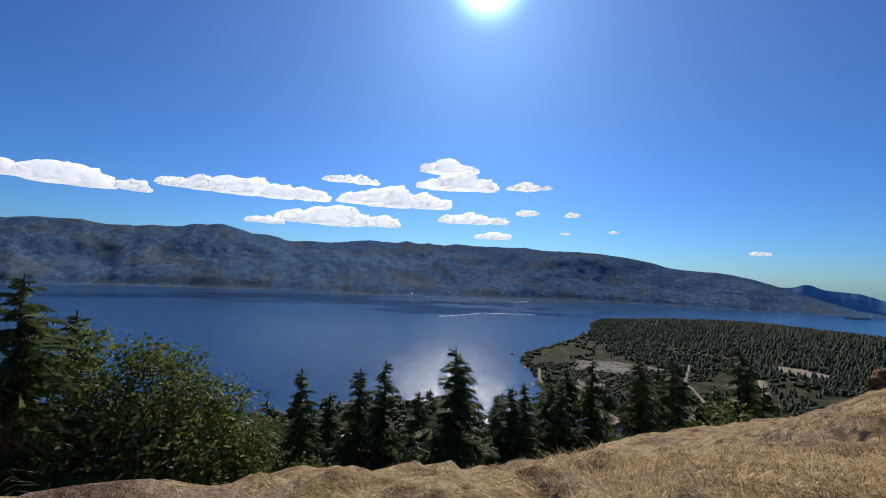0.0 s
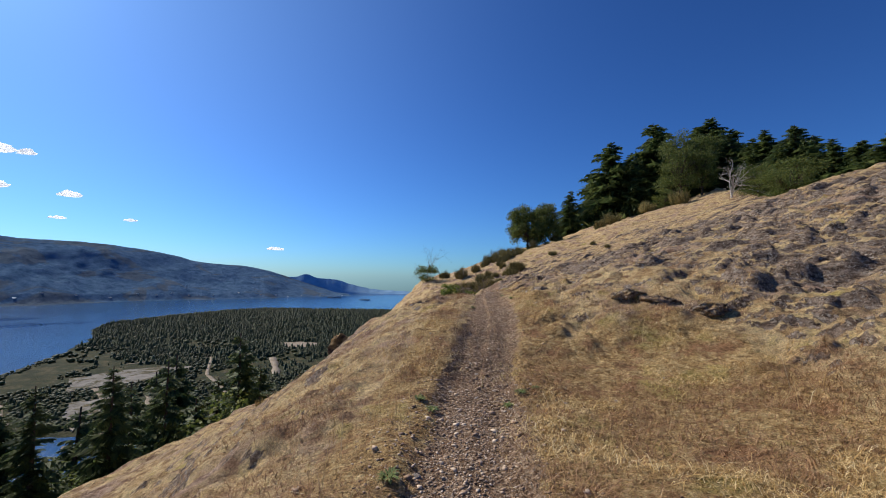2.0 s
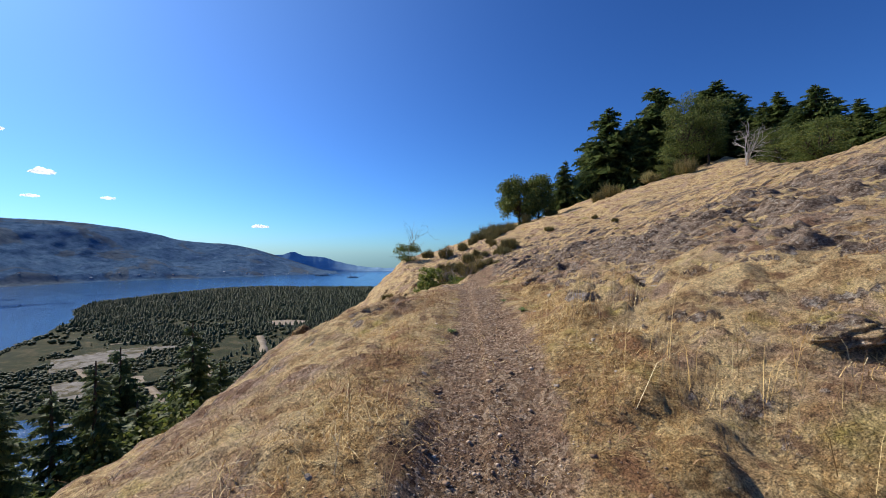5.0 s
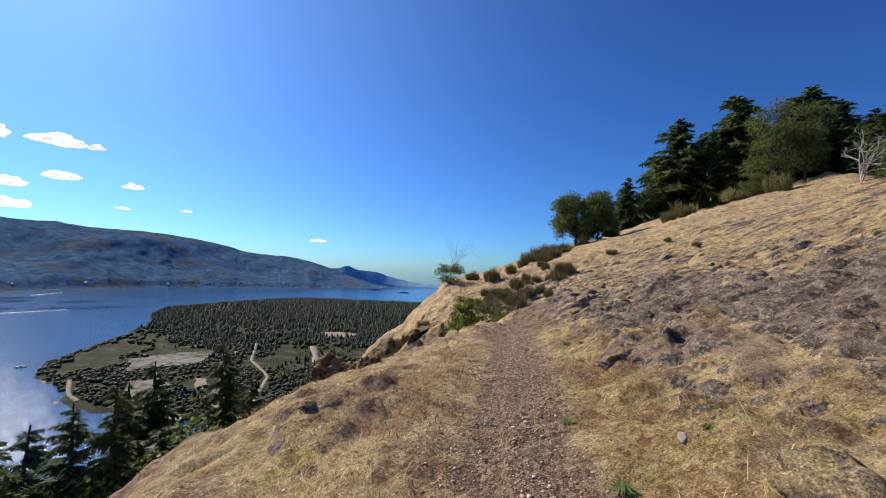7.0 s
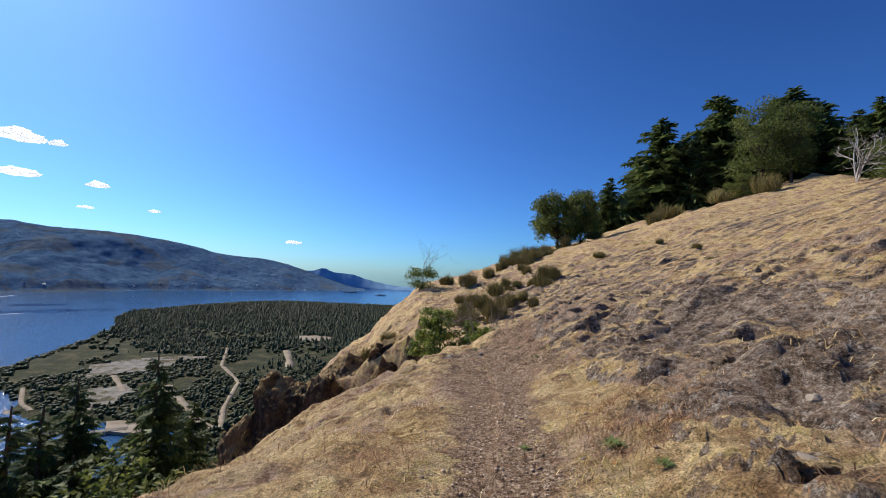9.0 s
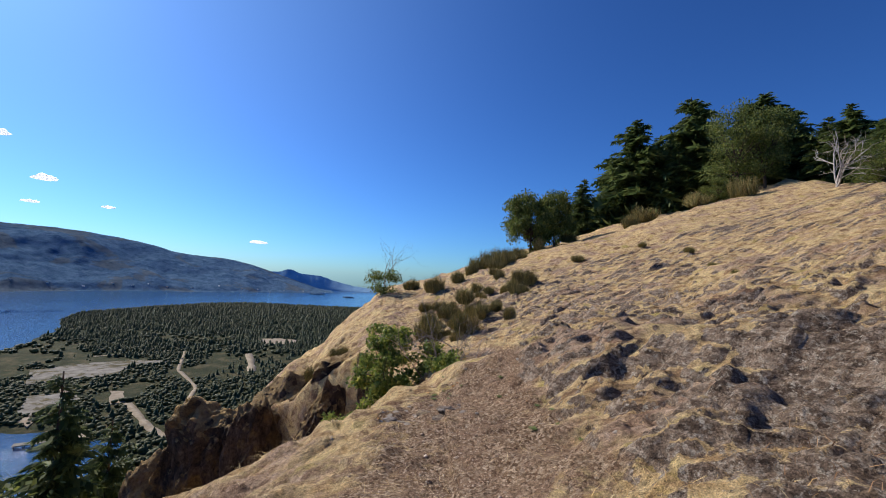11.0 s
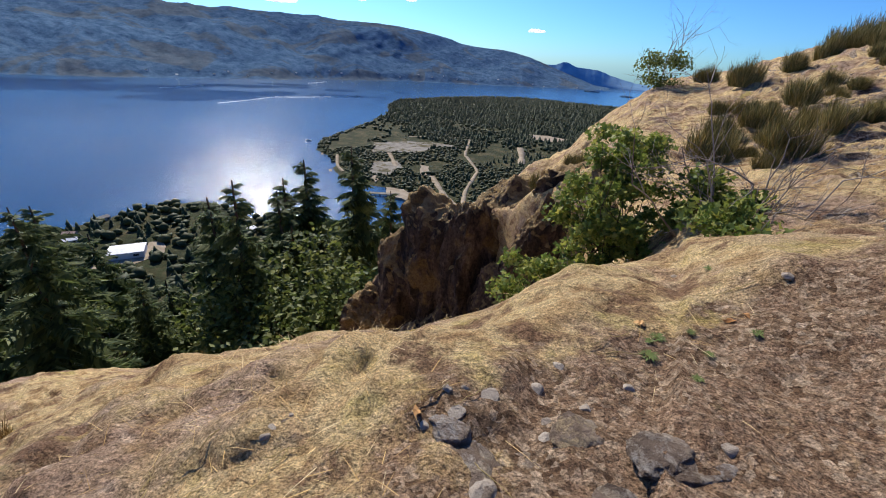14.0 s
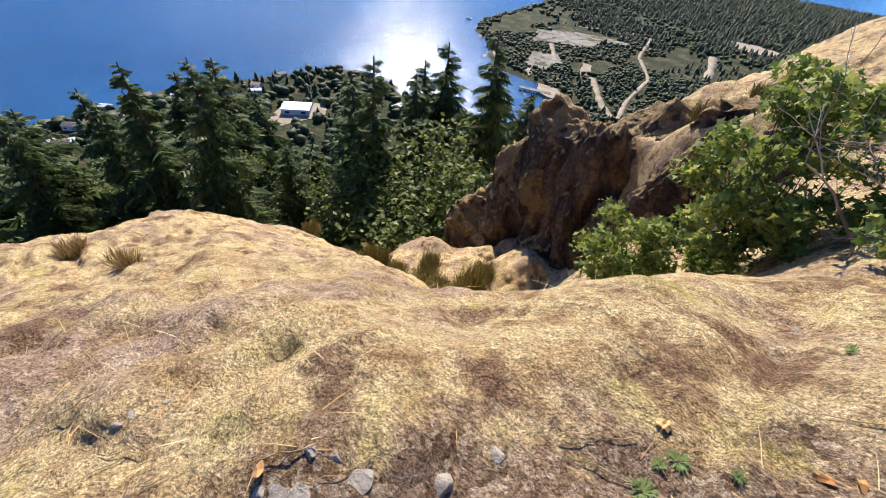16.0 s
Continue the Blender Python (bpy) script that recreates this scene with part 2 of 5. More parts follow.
def cliff_colour(n):
    strata = n.noise(1.3, 8, 0.7, n.position((1.0, 1.0, 0.45)), 0.7)
    c = n.ramp(strata, (0.33, (0.025, 0.02, 0.017)), (0.45, (0.09, 0.06, 0.045)), (0.56, (0.22, 0.145, 0.10)), (0.7, (0.40, 0.29, 0.20)))
    up = n.tree.nodes.new("ShaderNodeNewGeometry")
    sep = n.tree.nodes.new("ShaderNodeSeparateXYZ")
    n.wire(up.outputs["Normal"], sep.inputs[0])
    top = n.math("ADD", sep.outputs[2], n.math("MULTIPLY", n.math("SUBTRACT", n.noise(2.2, 6, 0.7), 0.5), 1.2))
    moss = n.ramp(n.noise(6, 6, 0.7), (0.35, (0.30, 0.19, 0.09)), (0.6, (0.55, 0.39, 0.19)))
    c = n.mix(1.0, c, n.ramp(n.noise(9, 7, 0.75), (0.36, 0.35), (0.5, 0.9), (0.64, 1.2)), "MULTIPLY")
    c = n.mix(n.ramp(n.noise(0.55, 5, 0.65), (0.52, 0.0), (0.6, 0.7)), c, n.ramp(n.noise(14, 6, 0.7), (0.35, (0.24, 0.125, 0.045)), (0.65, (0.50, 0.33, 0.13))))
    return n.mix(n.ramp(top, (0.42, 0.0), (0.58, 1.0)), c, moss)


M_cliff = material("brown cliff rock", cliff_colour, 0.93, 0.2, lambda n: (n.math("ADD", n.noise(3.5, 9, 0.78, warp=0.8), n.math("MULTIPLY", n.cells(1.1, "DISTANCE_TO_EDGE", n.position((1.0, 1.0, 0.5))), 0.7)), 0.5))
M_stone = material("grey stone", lambda n: n.mix(n.ramp(n.noise(60, 5, 0.7), (0.35, 0.0), (0.7, 0.6)), n.ramp(n.one(), (0.0, (0.27, 0.21, 0.16)), (1.0, (0.50, 0.42, 0.33))), (0.46, 0.40, 0.32)), 0.9, 0.25, lambda n: (n.noise(45, 6, 0.7), 0.02))
M_pebble = material("trail gravel", lambda n: n.ramp(n.each(), (0.0, (0.17, 0.105, 0.065)), (0.6, (0.40, 0.28, 0.185)), (1.0, (0.68, 0.54, 0.40))), 0.92, 0.25)
M_grass = material("dry grass", lambda n: n.ramp(n.each(), (0.0, (0.42, 0.24, 0.085)), (0.35, (0.66, 0.43, 0.16)), (0.75, (0.82, 0.61, 0.28)), (1.0, (0.88, 0.72, 0.42))), 0.75, 0.25)
M_green = material("green weeds", lambda n: n.ramp(n.each(), (0.0, (0.07, 0.10, 0.025)), (0.6, (0.14, 0.18, 0.05)), (1.0, (0.26, 0.27, 0.09))), 0.7, 0.3)
M_scrub = material("broom scrub", lambda n: n.ramp(n.each(), (0.0, (0.10, 0.10, 0.035)), (0.6, (0.25, 0.22, 0.075)), (1.0, (0.46, 0.34, 0.14))), 0.8, 0.2)
M_twig = material("dead twigs", lambda n: n.ramp(n.each(), (0.0, (0.16, 0.12, 0.10)), (1.0, (0.40, 0.35, 0.31))), 0.9, 0.2)
M_bark = material("bark", lambda n: n.ramp(n.noise(6, 7, 0.7, n.position((1, 1, 0.2))), (0.3, (0.035, 0.026, 0.02)), (0.7, (0.15, 0.11, 0.085))), 0.95, 0.15, lambda n: (n.noise(9, 6, 0.7, n.position((1, 1, 0.2))), 0.06))
M_pale = material("bleached wood", lambda n: n.ramp(n.noise(9, 6), (0.35, (0.30, 0.27, 0.24)), (0.65, (0.56, 0.52, 0.47))), 0.85, 0.2)


def foliage(name, *colours):
    stops = [(k / (len(colours) - 1), c) for k, c in enumerate(colours)]
    m = material(name, lambda n: n.mix(n.ramp(n.noise(0.5, 4), (0.35, 0.0), (0.65, 0.45)), n.ramp(n.each(), *stops), colours[0]), 0.65, 0.3)
    tree = m.node_tree
    shader = tree.nodes["Principled BSDF"]
    thin = tree.nodes.new("ShaderNodeBsdfTranslucent")
    mixer = tree.nodes.new("ShaderNodeMixShader")
    mixer.inputs[0].default_value = 0.38
    tree.links.new(shader.inputs["Base Color"].links[0].from_socket, thin.inputs["Color"])
    tree.links.new(shader.outputs[0], mixer.inputs[1])
    tree.links.new(thin.outputs[0], mixer.inputs[2])
    tree.links.new(mixer.outputs[0], tree.nodes["Material Output"].inputs["Surface"])
    return m


M_fir = foliage("fir needles", (0.055, 0.085, 0.030), (0.12, 0.165, 0.052), (0.25, 0.29, 0.095))
M_leaf = foliage("broad leaves", (0.075, 0.105, 0.026), (0.15, 0.19, 0.046), (0.29, 0.30, 0.08))
M_maple = foliage("maple leaves", (0.09, 0.14, 0.028), (0.19, 0.25, 0.05), (0.46, 0.44, 0.10))
M_woods = foliage("far woods", (0.032, 0.055, 0.026), (0.062, 0.092, 0.036), (0.12, 0.14, 0.055))


def land_colour(n):
    floor = n.ramp(n.noise(0.05, 7, 0.7), (0.4, (0.012, 0.02, 0.009)), (0.65, (0.035, 0.048, 0.02)))
    scrub = n.ramp(n.noise(0.03, 9, 0.72), (0.35, (0.018, 0.025, 0.011)), (0.5, (0.045, 0.047, 0.02)), (0.64, (0.12, 0.095, 0.05)))
    scrub = n.mix(n.ramp(n.noise(0.09, 6, 0.7), (0.5, 0.0), (0.64, 0.8)), scrub, (0.035, 0.05, 0.02))
    return n.mix(n.attribute("woods"), scrub, floor)


M_land = material("scrub land", land_colour, 0.95, 0.1, lambda n: (n.noise(0.15, 7, 0.7), 2.5))
M_lot = material("bare concrete and gravel", lambda n: n.mix(n.ramp(n.noise(0.028, 7, 0.7, warp=0.5), (0.5, 0.0), (0.56, 1.0)), n.ramp(n.noise(0.06, 8, 0.75), (0.35, (0.14, 0.125, 0.10)), (0.6, (0.29, 0.265, 0.225))), n.ramp(n.noise(0.12, 7, 0.7), (0.4, (0.05, 0.05, 0.022)), (0.65, (0.17, 0.13, 0.07)))), 0.95, 0.1)
M_dirt = material("dirt road", lambda n: n.ramp(n.noise(0.1, 7, 0.7), (0.35, (0.24, 0.19, 0.13)), (0.65, (0.40, 0.33, 0.25))), 0.95, 0.1)


def hazed_hill_colour(n):
    # the blue in these woods is distance haze painted into the colour
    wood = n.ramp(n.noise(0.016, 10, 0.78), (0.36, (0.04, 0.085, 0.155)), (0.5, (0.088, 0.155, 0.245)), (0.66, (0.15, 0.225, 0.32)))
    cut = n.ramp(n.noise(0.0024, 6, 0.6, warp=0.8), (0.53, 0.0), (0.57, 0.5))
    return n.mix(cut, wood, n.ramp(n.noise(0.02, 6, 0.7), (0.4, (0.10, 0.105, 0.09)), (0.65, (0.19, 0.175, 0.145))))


M_hills = material("haze-tinted forested mountains", hazed_hill_colour, 1.0, 0.0, lambda n: (n.noise(0.03, 9, 0.7), 22.0))


# pale blue painted for the air's haze over the farthest range
M_far = material("haze-painted distant range", lambda n: n.ramp(n.noise(0.008, 7, 0.65), (0.36, (0.17, 0.31, 0.47)), (0.64, (0.26, 0.41, 0.56))), 1.0, 0.0)


def water_bump(n):
    a = n.noise(0.045, 6, 0.65, n.position((1.0, 0.6, 1.0)), 0.3)
    b = n.noise(0.6, 5, 0.7)
    return n.math("ADD", n.math("MULTIPLY", a, 3.0), b), 0.34


M_water = material("lake water", lambda n: n.ramp(n.noise(0.0025, 5, 0.6), (0.35, (0.012, 0.056, 0.15)), (0.65, (0.02, 0.085, 0.20))), 0.15, 0.13, water_bump)
M_foam = material("white wake", lambda n: (0.75, 0.78, 0.8), 0.8)
M_cloud = bpy.data.materials.new("cloud")
M_cloud.use_nodes = True
_c = M_cloud.node_tree
_c.nodes["Principled BSDF"].inputs["Base Color"].default_value = (0.9, 0.9, 0.92, 1)
_c.nodes["Principled BSDF"].inputs["Roughness"].default_value = 1.0
_t, _m = _c.nodes.new("ShaderNodeBsdfTranslucent"), _c.nodes.new("ShaderNodeMixShader")
_t.inputs["Color"].default_value = (0.95, 0.95, 0.96, 1)
_m.inputs[0].default_value = 0.6
# added glow stands in for sunlight scattered through the vapour
_c.nodes["Principled BSDF"].inputs["Emission Color"].default_value = (0.95, 0.97, 1.0, 1)
_c.nodes["Principled BSDF"].inputs["Emission Strength"].default_value = 0.8
_c.links.new(_c.nodes["Principled BSDF"].outputs[0], _m.inputs[1])
_c.links.new(_t.outputs[0], _m.inputs[2])
_c.links.new(_m.outputs[0], _c.nodes["Material Output"].inputs["Surface"])
M_woods_leaf = foliage("leafy scrub", (0.045, 0.06, 0.02), (0.085, 0.10, 0.035), (0.17, 0.165, 0.06))
M_russet = material("withered grass", lambda n: n.ramp(n.each(), (0.0, (0.20, 0.10, 0.05)), (0.5, (0.38, 0.21, 0.10)), (1.0, (0.58, 0.38, 0.20))), 0.8, 0.2)
M_faded = material("fading grass", lambda n: n.ramp(n.each(), (0.0, (0.24, 0.20, 0.05)), (0.5, (0.48, 0.38, 0.11)), (1.0, (0.68, 0.52, 0.2))), 0.75, 0.25)
M_boulder = material("lichened rock", lambda n: n.mix(n.ramp(n.noise(15, 7, 0.75), (0.48, 0.0), (0.58, 0.75)), n.ramp(n.noise(3.0, 9, 0.75, n.position((1, 1, 2.2)), 0.8), (0.32, (0.08, 0.055, 0.04)), (0.5, (0.24, 0.175, 0.13)), (0.68, (0.42, 0.33, 0.255))), n.ramp(n.noise(3, 4), (0.4, (0.50, 0.38, 0.22)), (0.6, (0.48, 0.44, 0.40)))), 0.93, 0.2, lambda n: (n.noise(9, 9, 0.78, warp=0.5), 0.09))
M_wall_pale = material("pale siding", lambda n: n.ramp(n.one(), (0.0, (0.45, 0.42, 0.38)), (1.0, (0.75, 0.74, 0.72))), 0.8)
M_roof_dark = material("dark shingles", lambda n: n.ramp(n.one(), (0.0, (0.07, 0.07, 0.075)), (1.0, (0.24, 0.22, 0.21))), 0.9)
M_roof_red = material("red-brown shingles", lambda n: n.ramp(n.one(), (0.0, (0.22, 0.10, 0.07)), (1.0, (0.36, 0.24, 0.19))), 0.9)
M_roof_pale = material("white sheet metal", lambda n: n.ramp(n.noise(0.5, 4), (0.3, (0.68, 0.69, 0.70)), (0.7, (0.82, 0.82, 0.82))), 0.5)
M_pane = material("dark window glass", lambda n: (0.02, 0.025, 0.03), 0.1, 0.5)
M_tuft = material("wispy tuft", lambda n: n.ramp(n.each(), (0.0, (0.20, 0.13, 0.06)), (0.5, (0.36, 0.27, 0.10)), (1.0, (0.55, 0.43, 0.2))), 0.8, 0.2)
M_fallen = material("dead leaf", lambda n: n.ramp(n.one(), (0.0, (0.42, 0.19, 0.06)), (1.0, (0.62, 0.36, 0.14))), 0.8)
# ---- the hillside ----
LAKE = -200.0
trail_x = curve([(-60, -8), (-10, -0.9), (-3, 0.45), (0, 0.8), (4, 1.6), (8, 2.85), (13, 3.95), (17, 4.95), (20, 5.4), (30, 6.2), (45, 7.0), (60, 10), (120, 30)])
trail_z = curve([(-60, -3), (-10, -0.2), (0, -0.1), (4, -0.13), (6, 0.06), (7, 0.32), (8, 0.54), (10, 0.66), (13, 0.82), (16, 0.62), (18, 0.52), (21, 0.40), (24, 0.0), (30, -0.3), (37, 0.1), (45, 1.1), (52, 1.3), (58, 1.8), (120, 2)])
left_drop = curve([(0, 0), (1, 0.06), (2, 0.36), (3.3, 1.0), (5, 2.3), (8, 4.1), (11.5, 5.6), (15, 9.0), (22, 15), (60, 42), (300, 200), (700, 230)])


def hill(x, y):
    """The hillside's height without its fine relief."""
    x, y = np.asarray(x, float), np.asarray(y, float)
    u = x - trail_x(y)
    start = 2.6 - 2.1 * ramp(y, 4, 9)
    up = 0.335 * (np.sqrt((u - start) ** 2 + 0.5) + (u - start)) / 2
    crest = np.maximum(u - (20 + 0.55 * (np.clip(y, -5, 48) - 18)), 0)
    up = up - 0.42 * crest
    face = 0.75 * (x - 6.2) + 0.66 * (y - 19.9) + 0.3 * vnoise(x * 1.1, y * 1.1, 19) + 0.1 * vnoise(x * 2.9, y * 2.9, 20)
    step = 0.3 * ramp(face, 0.0, 1.1) * ramp(y, 15.5, 17.0) * (1 - ramp(y, 22, 24)) * ramp(x, 5.5, 6.1) * (1 - ramp(x, 8.0, 10.0))
    wide = 2.4 * (1 - ramp(y, -2.5, 4))
    drop = left_drop(np.clip(-u - wide, 0, 699)) * (1 + 0.45 * ramp(y, 29, 40)) * (1 - 0.2 * ramp(y, 11.5, 13) * (1 - ramp(y, 14.5, 17)) * (1 - ramp(-u, 3.4, 5.0))) + 9.0 * ramp(-u, 8.5, 11.5) * ramp(y, 30, 34)
    drop = drop + 0.26 * ramp(-u, 1.2, 2.6) * (1 - ramp(y, -0.3, 2.0)) * ramp(y, -3.4, -1.6)
    drop = drop + 0.13 * ramp(-u, 0.9, 2.0) * ramp(y, 17.2, 18.8) * (1 - ramp(y, 21.5, 23))
    z = trail_z(y) + up * (u > 0) - drop * (u <= 0) + step
    back = 31.4 - 0.42 * (x - 1)
    depth = 1.3 * ramp(6.2 - x, 0, 2.5) + 1.7 * ramp(x, -0.6, 2.2) * (1 - ramp(x, 4.2, 6.4))
    depth = depth + 3.2 * ramp(y, 23.5, 27.5) * (1 - ramp(x, 0.5, 3.0))
    z = z - 0.3 * ramp(y, 20.2, 21.4) * (1 - ramp(x, 4.2, 5.0)) * ramp(x, -3, 1.5)
    z = z - depth * ramp(y - 0.6 * np.clip(x - 3.5, 0, 3), 21.0, 24.2) * (1 - ramp(y, back, back + 1.6)) * (1 - ramp(x, 5.2, 7.6)) * ramp(x, -20, -8)
    z = z - 0.75 * np.maximum(y - 60 + 0.15 * np.maximum(u, 0), 0) - 0.3 * np.maximum(-30 - y, 0)
    return np.maximum(z, -204.0)


def relief(x, y):
    """The lumps, ledges and creases of mossy rock, and how bare it is."""
    u = x - trail_x(y)
    calm = np.maximum(ramp(np.abs(u + 0.05), 0.35, 1.3), 0.62 * ramp(y, 16.5, 19))
    meadow = (1 - ramp(y, 4.5, 8.5)) * (1 - ramp(u, 2.8, 4.6)) * ramp(u, -2.0, -0.8)
    rough = calm * (1 - 0.85 * meadow)
    wx, wy = x + 0.5 * vnoise(x * 0.6, y * 0.6, 3), y + 0.5 * vnoise(x * 0.6, y * 0.6, 4)
    z = rough * (0.18 * (puffs(wx * 0.55, wy * 0.75, 5) - 0.5) + (0.12 + 0.06 * ramp(u, 1, 2.5) ) * (puffs(wx * 1.7, wy * 2.1, 6) - 0.5)
                 + (0.045 + 0.04 * ramp(u, 1, 2.5)) * (puffs(wx * 4.6, wy * 5.4, 7) - 0.5) + 0.016 * (puffs(wx * 11, wy * 12, 17) - 0.5))
    far = ramp(np.hypot(x - 4, y - 10), 14, 40)
    z = z + far * 0.55 * (puffs(x * 0.16, y * 0.16, 8) - 0.5)
    # overlapping ledges of rock under moss, their broken faces towards the path's start and downhill
    cushion = calm * (1 - meadow) ** 2 * (0.3 + 0.7 * ramp(u, 0.5, 1.8)) * (1 - 0.6 * ramp(y, 17, 19) * (1 - ramp(u, 1.0, 2.0)))
    for pitch, amp, lean, wave, seed in ((0.8, 0.11, 0.45, 0.6, 91), (1.9, 0.105, 0.3, 1.1, 94), (4.2, 0.065, 0.4, 2.2, 97)):
        level = (y + lean * x) * pitch + 1.0 * fbm(x * wave * 0.6, y * wave * 0.6, seed, 3)
        saw = level - np.floor(level)
        broken = ramp(fbm(x * wave * 0.5 + 7.1, y * wave * 0.5, seed + 20, 2), -0.55, 0.55)
        z = z + cushion * amp * broken * (ramp(saw, 0.0, 0.28) - saw)
    z = z + rough * 0.055 * fbm(x * 2.3, y * 2.3, 16, 3)
    crags = ramp(y, 28, 31) * (1 - ramp(u, -3.5, 0.5))
    z = z + crags * (0.9 * (puffs(x * 0.33, y * 0.33, 14) - 0.5) + 0.35 * (puffs(x * 0.9, y * 0.9, 15) - 0.5))
    z = z + 0.012 * fbm(x * 6, y * 6, 11, 3) + 0.03 * fbm(x * 1.3, y * 1.3, 12, 2) * (1 - 0.5 * calm)
    z = z - (0.06 + 0.05 * ramp(y, 1, 3) * (1 - ramp(y, 7, 9))) * (1 - ramp(np.abs(u), 0.3, 0.65)) * (1 - 0.6 * ramp(y, 9, 14))
    return z, rough, meadow, u


def spaced(lo, hi, a, b, step, grow):
    mid = list(np.arange(a, b + step / 2, step))
    d, v, low = step, a, []
    while v > lo:
        d *= grow
        v -= d
        low.append(v)
    d, v, high = step, mid[-1], []
    while v < hi:
        d *= grow
        v += d
        high.append(v)
    return np.array(low[::-1] + mid + high)


gx = spaced(-420, 260, -3.5, 12.5, 0.06, 1.065)
gx = np.unique(np.concatenate([gx[(gx < 1.5) | (gx > 8.0)], np.arange(1.5, 8.0, 0.042)]))
gy = spaced(-260, 420, -0.5, 37.0, 0.058, 1.065)
gy = np.unique(np.concatenate([gy[(gy < 16.5) | (gy > 22.5)], np.arange(16.5, 22.5, 0.032)]))
GX, GY = np.meshgrid(gx, gy)
dz, ROUGH, MEADOW, GU = relief(GX, GY)
GZ = hill(GX, GY) + dz
verts = np.stack([GX, GY, GZ], -1).reshape(-1, 3)
w, hgt = len(gx), len(gy)
i = (np.arange(hgt - 1)[:, None] * w + np.arange(w - 1)[None]).ravel()
ground = mesh_from("ground", verts, np.stack([i, i + 1, i + w + 1, i + w], 1), M_ground, smooth=True)
tagged(ground, "dry mossy rock hillside with a gravel footpath", "hillside", kind="structure")
gzx, gzy = np.gradient(GZ, gx, axis=1), np.gradient(GZ, gy, axis=0)
steep = np.hypot(gzx, gzy)
bare = np.clip(0.06 + 0.62 * ramp(steep, 0.5, 1.15) + 0.22 * ramp(GU, 0.6, 3.0) * vnoise(GX * 0.35, GY * 0.35, 21) + 0.16 * ramp(GU, 1, 4) + 0.42 * ramp(GU, 0.8, 1.8) * (1 - ramp(GU, 3.5, 5.5)) * ramp(GY, 7, 10) * (1 - ramp(GY, 17, 20)) * (0.6 + 0.8 * vnoise(GX * 0.9, GY * 0.9, 24)), 0, 1) * ROUGH * (1 - 0.6 * ramp(GY, 17, 19) * (1 - ramp(GU, 0.7, 1.3)))
turf = np.clip(np.maximum(MEADOW, (0.75 - 0.2 * ramp(GY, 8, 11)) * np.exp(-((np.abs(GU) - 0.95) / 0.6) ** 2) * (1 - ramp(GY, 15, 19))) + 0.2 * vnoise(GX * 0.5, GY * 0.5, 22), 0, 1)
trail = 1 - ramp(np.abs(GU + 0.15 * vnoise(GY * 0.5, GY * 0, 23)), 0.2, 0.82)
trail = np.maximum(trail * (1 - 0.36 * ramp(GY, 6.5, 11)), 0.62 * ramp(GY, 15.5, 18) * ramp(GU, -2.0, -0.4) * (1 - ramp(GU, 1.0, 1.7))) * (1 - ramp(GY - GU, 20.6, 22.2))
woods = np.maximum(ramp(-GU, 11, 17), ramp(GY, 58, 66))
for name, values in (("rock", bare), ("turf", turf), ("trail", trail), ("woods", woods)):
    ground.data.attributes.new(name, "FLOAT", "POINT").data.foreach_set("value", np.ascontiguousarray(values, np.float32).ravel())


def ground_z(x, y):
    x, y = np.asarray(x, float), np.asarray(y, float)
    return hill(x, y) + relief(x, y)[0]


# ---- the lake, the low land and the mountains ----
def disc(name, radius, z, mat):
    a = np.linspace(0, 2 * np.pi, 97)[:-1]
    v = np.concatenate([[[0, 0, z]], np.stack([np.cos(a) * radius, np.sin(a) * radius, 0 * a + z], -1)])
    k = np.arange(96)
    return mesh_from(name, v, np.stack([0 * k, k + 1, (k + 1) % 96 + 1], 1), mat)


tagged(disc("water", 4950, LAKE, M_water), "blue rippled lake glittering under the sun", "lake", kind="structure")

SHORE = [(1250, -900), (-640, -900), (-560, -300), (-516, -11), (-549, 78), (-570, 160), (-560, 230), (-545, 335), (-505, 372), (-420, 380),
         (-330, 400), (-262, 430), (-225, 470), (-255, 545), (-304, 560), (-345, 585), (-410, 585), (-491, 632), (-560, 690), (-620, 727), (-690, 828), (-741, 1078),
         (-812, 1316), (-960, 1560), (-1024, 1756), (-877, 2145), (-626, 2381), (-112, 2340), (600, 2300), (1250, 2200)]


def inside(px, py, poly):
    """Signed distance to a polygon's edge, positive inside."""
    best, odd = np.full(np.shape(px), 1e9), np.zeros(np.shape(px), bool)
    for (ax, ay), (bx, by) in zip(poly, poly[1:] + poly[:1]):
        dx, dy = bx - ax, by - ay
        s = np.clip(((px - ax) * dx + (py - ay) * dy) / (dx * dx + dy * dy), 0, 1)
        best = np.minimum(best, np.hypot(px - ax - s * dx, py - ay - s * dy))
        if ay != by:
            odd ^= ((ay > py) != (by > py)) & (px < (bx - ax) * (py - ay) / (by - ay) + ax)
    return np.where(odd, best, -best)


def land_z(x, y):
    d = inside(x, y, SHORE) + 14 * fbm(x * 0.015, y * 0.015, 31, 4)
    return LAKE + np.clip(d * 0.16, -3, 3.2) + 1.2 * fbm(x * 0.006, y * 0.006, 33, 3) * ramp(d, 5, 60) + 26 * ramp(y, 1250, 1900) * ramp(d, 20, 260)


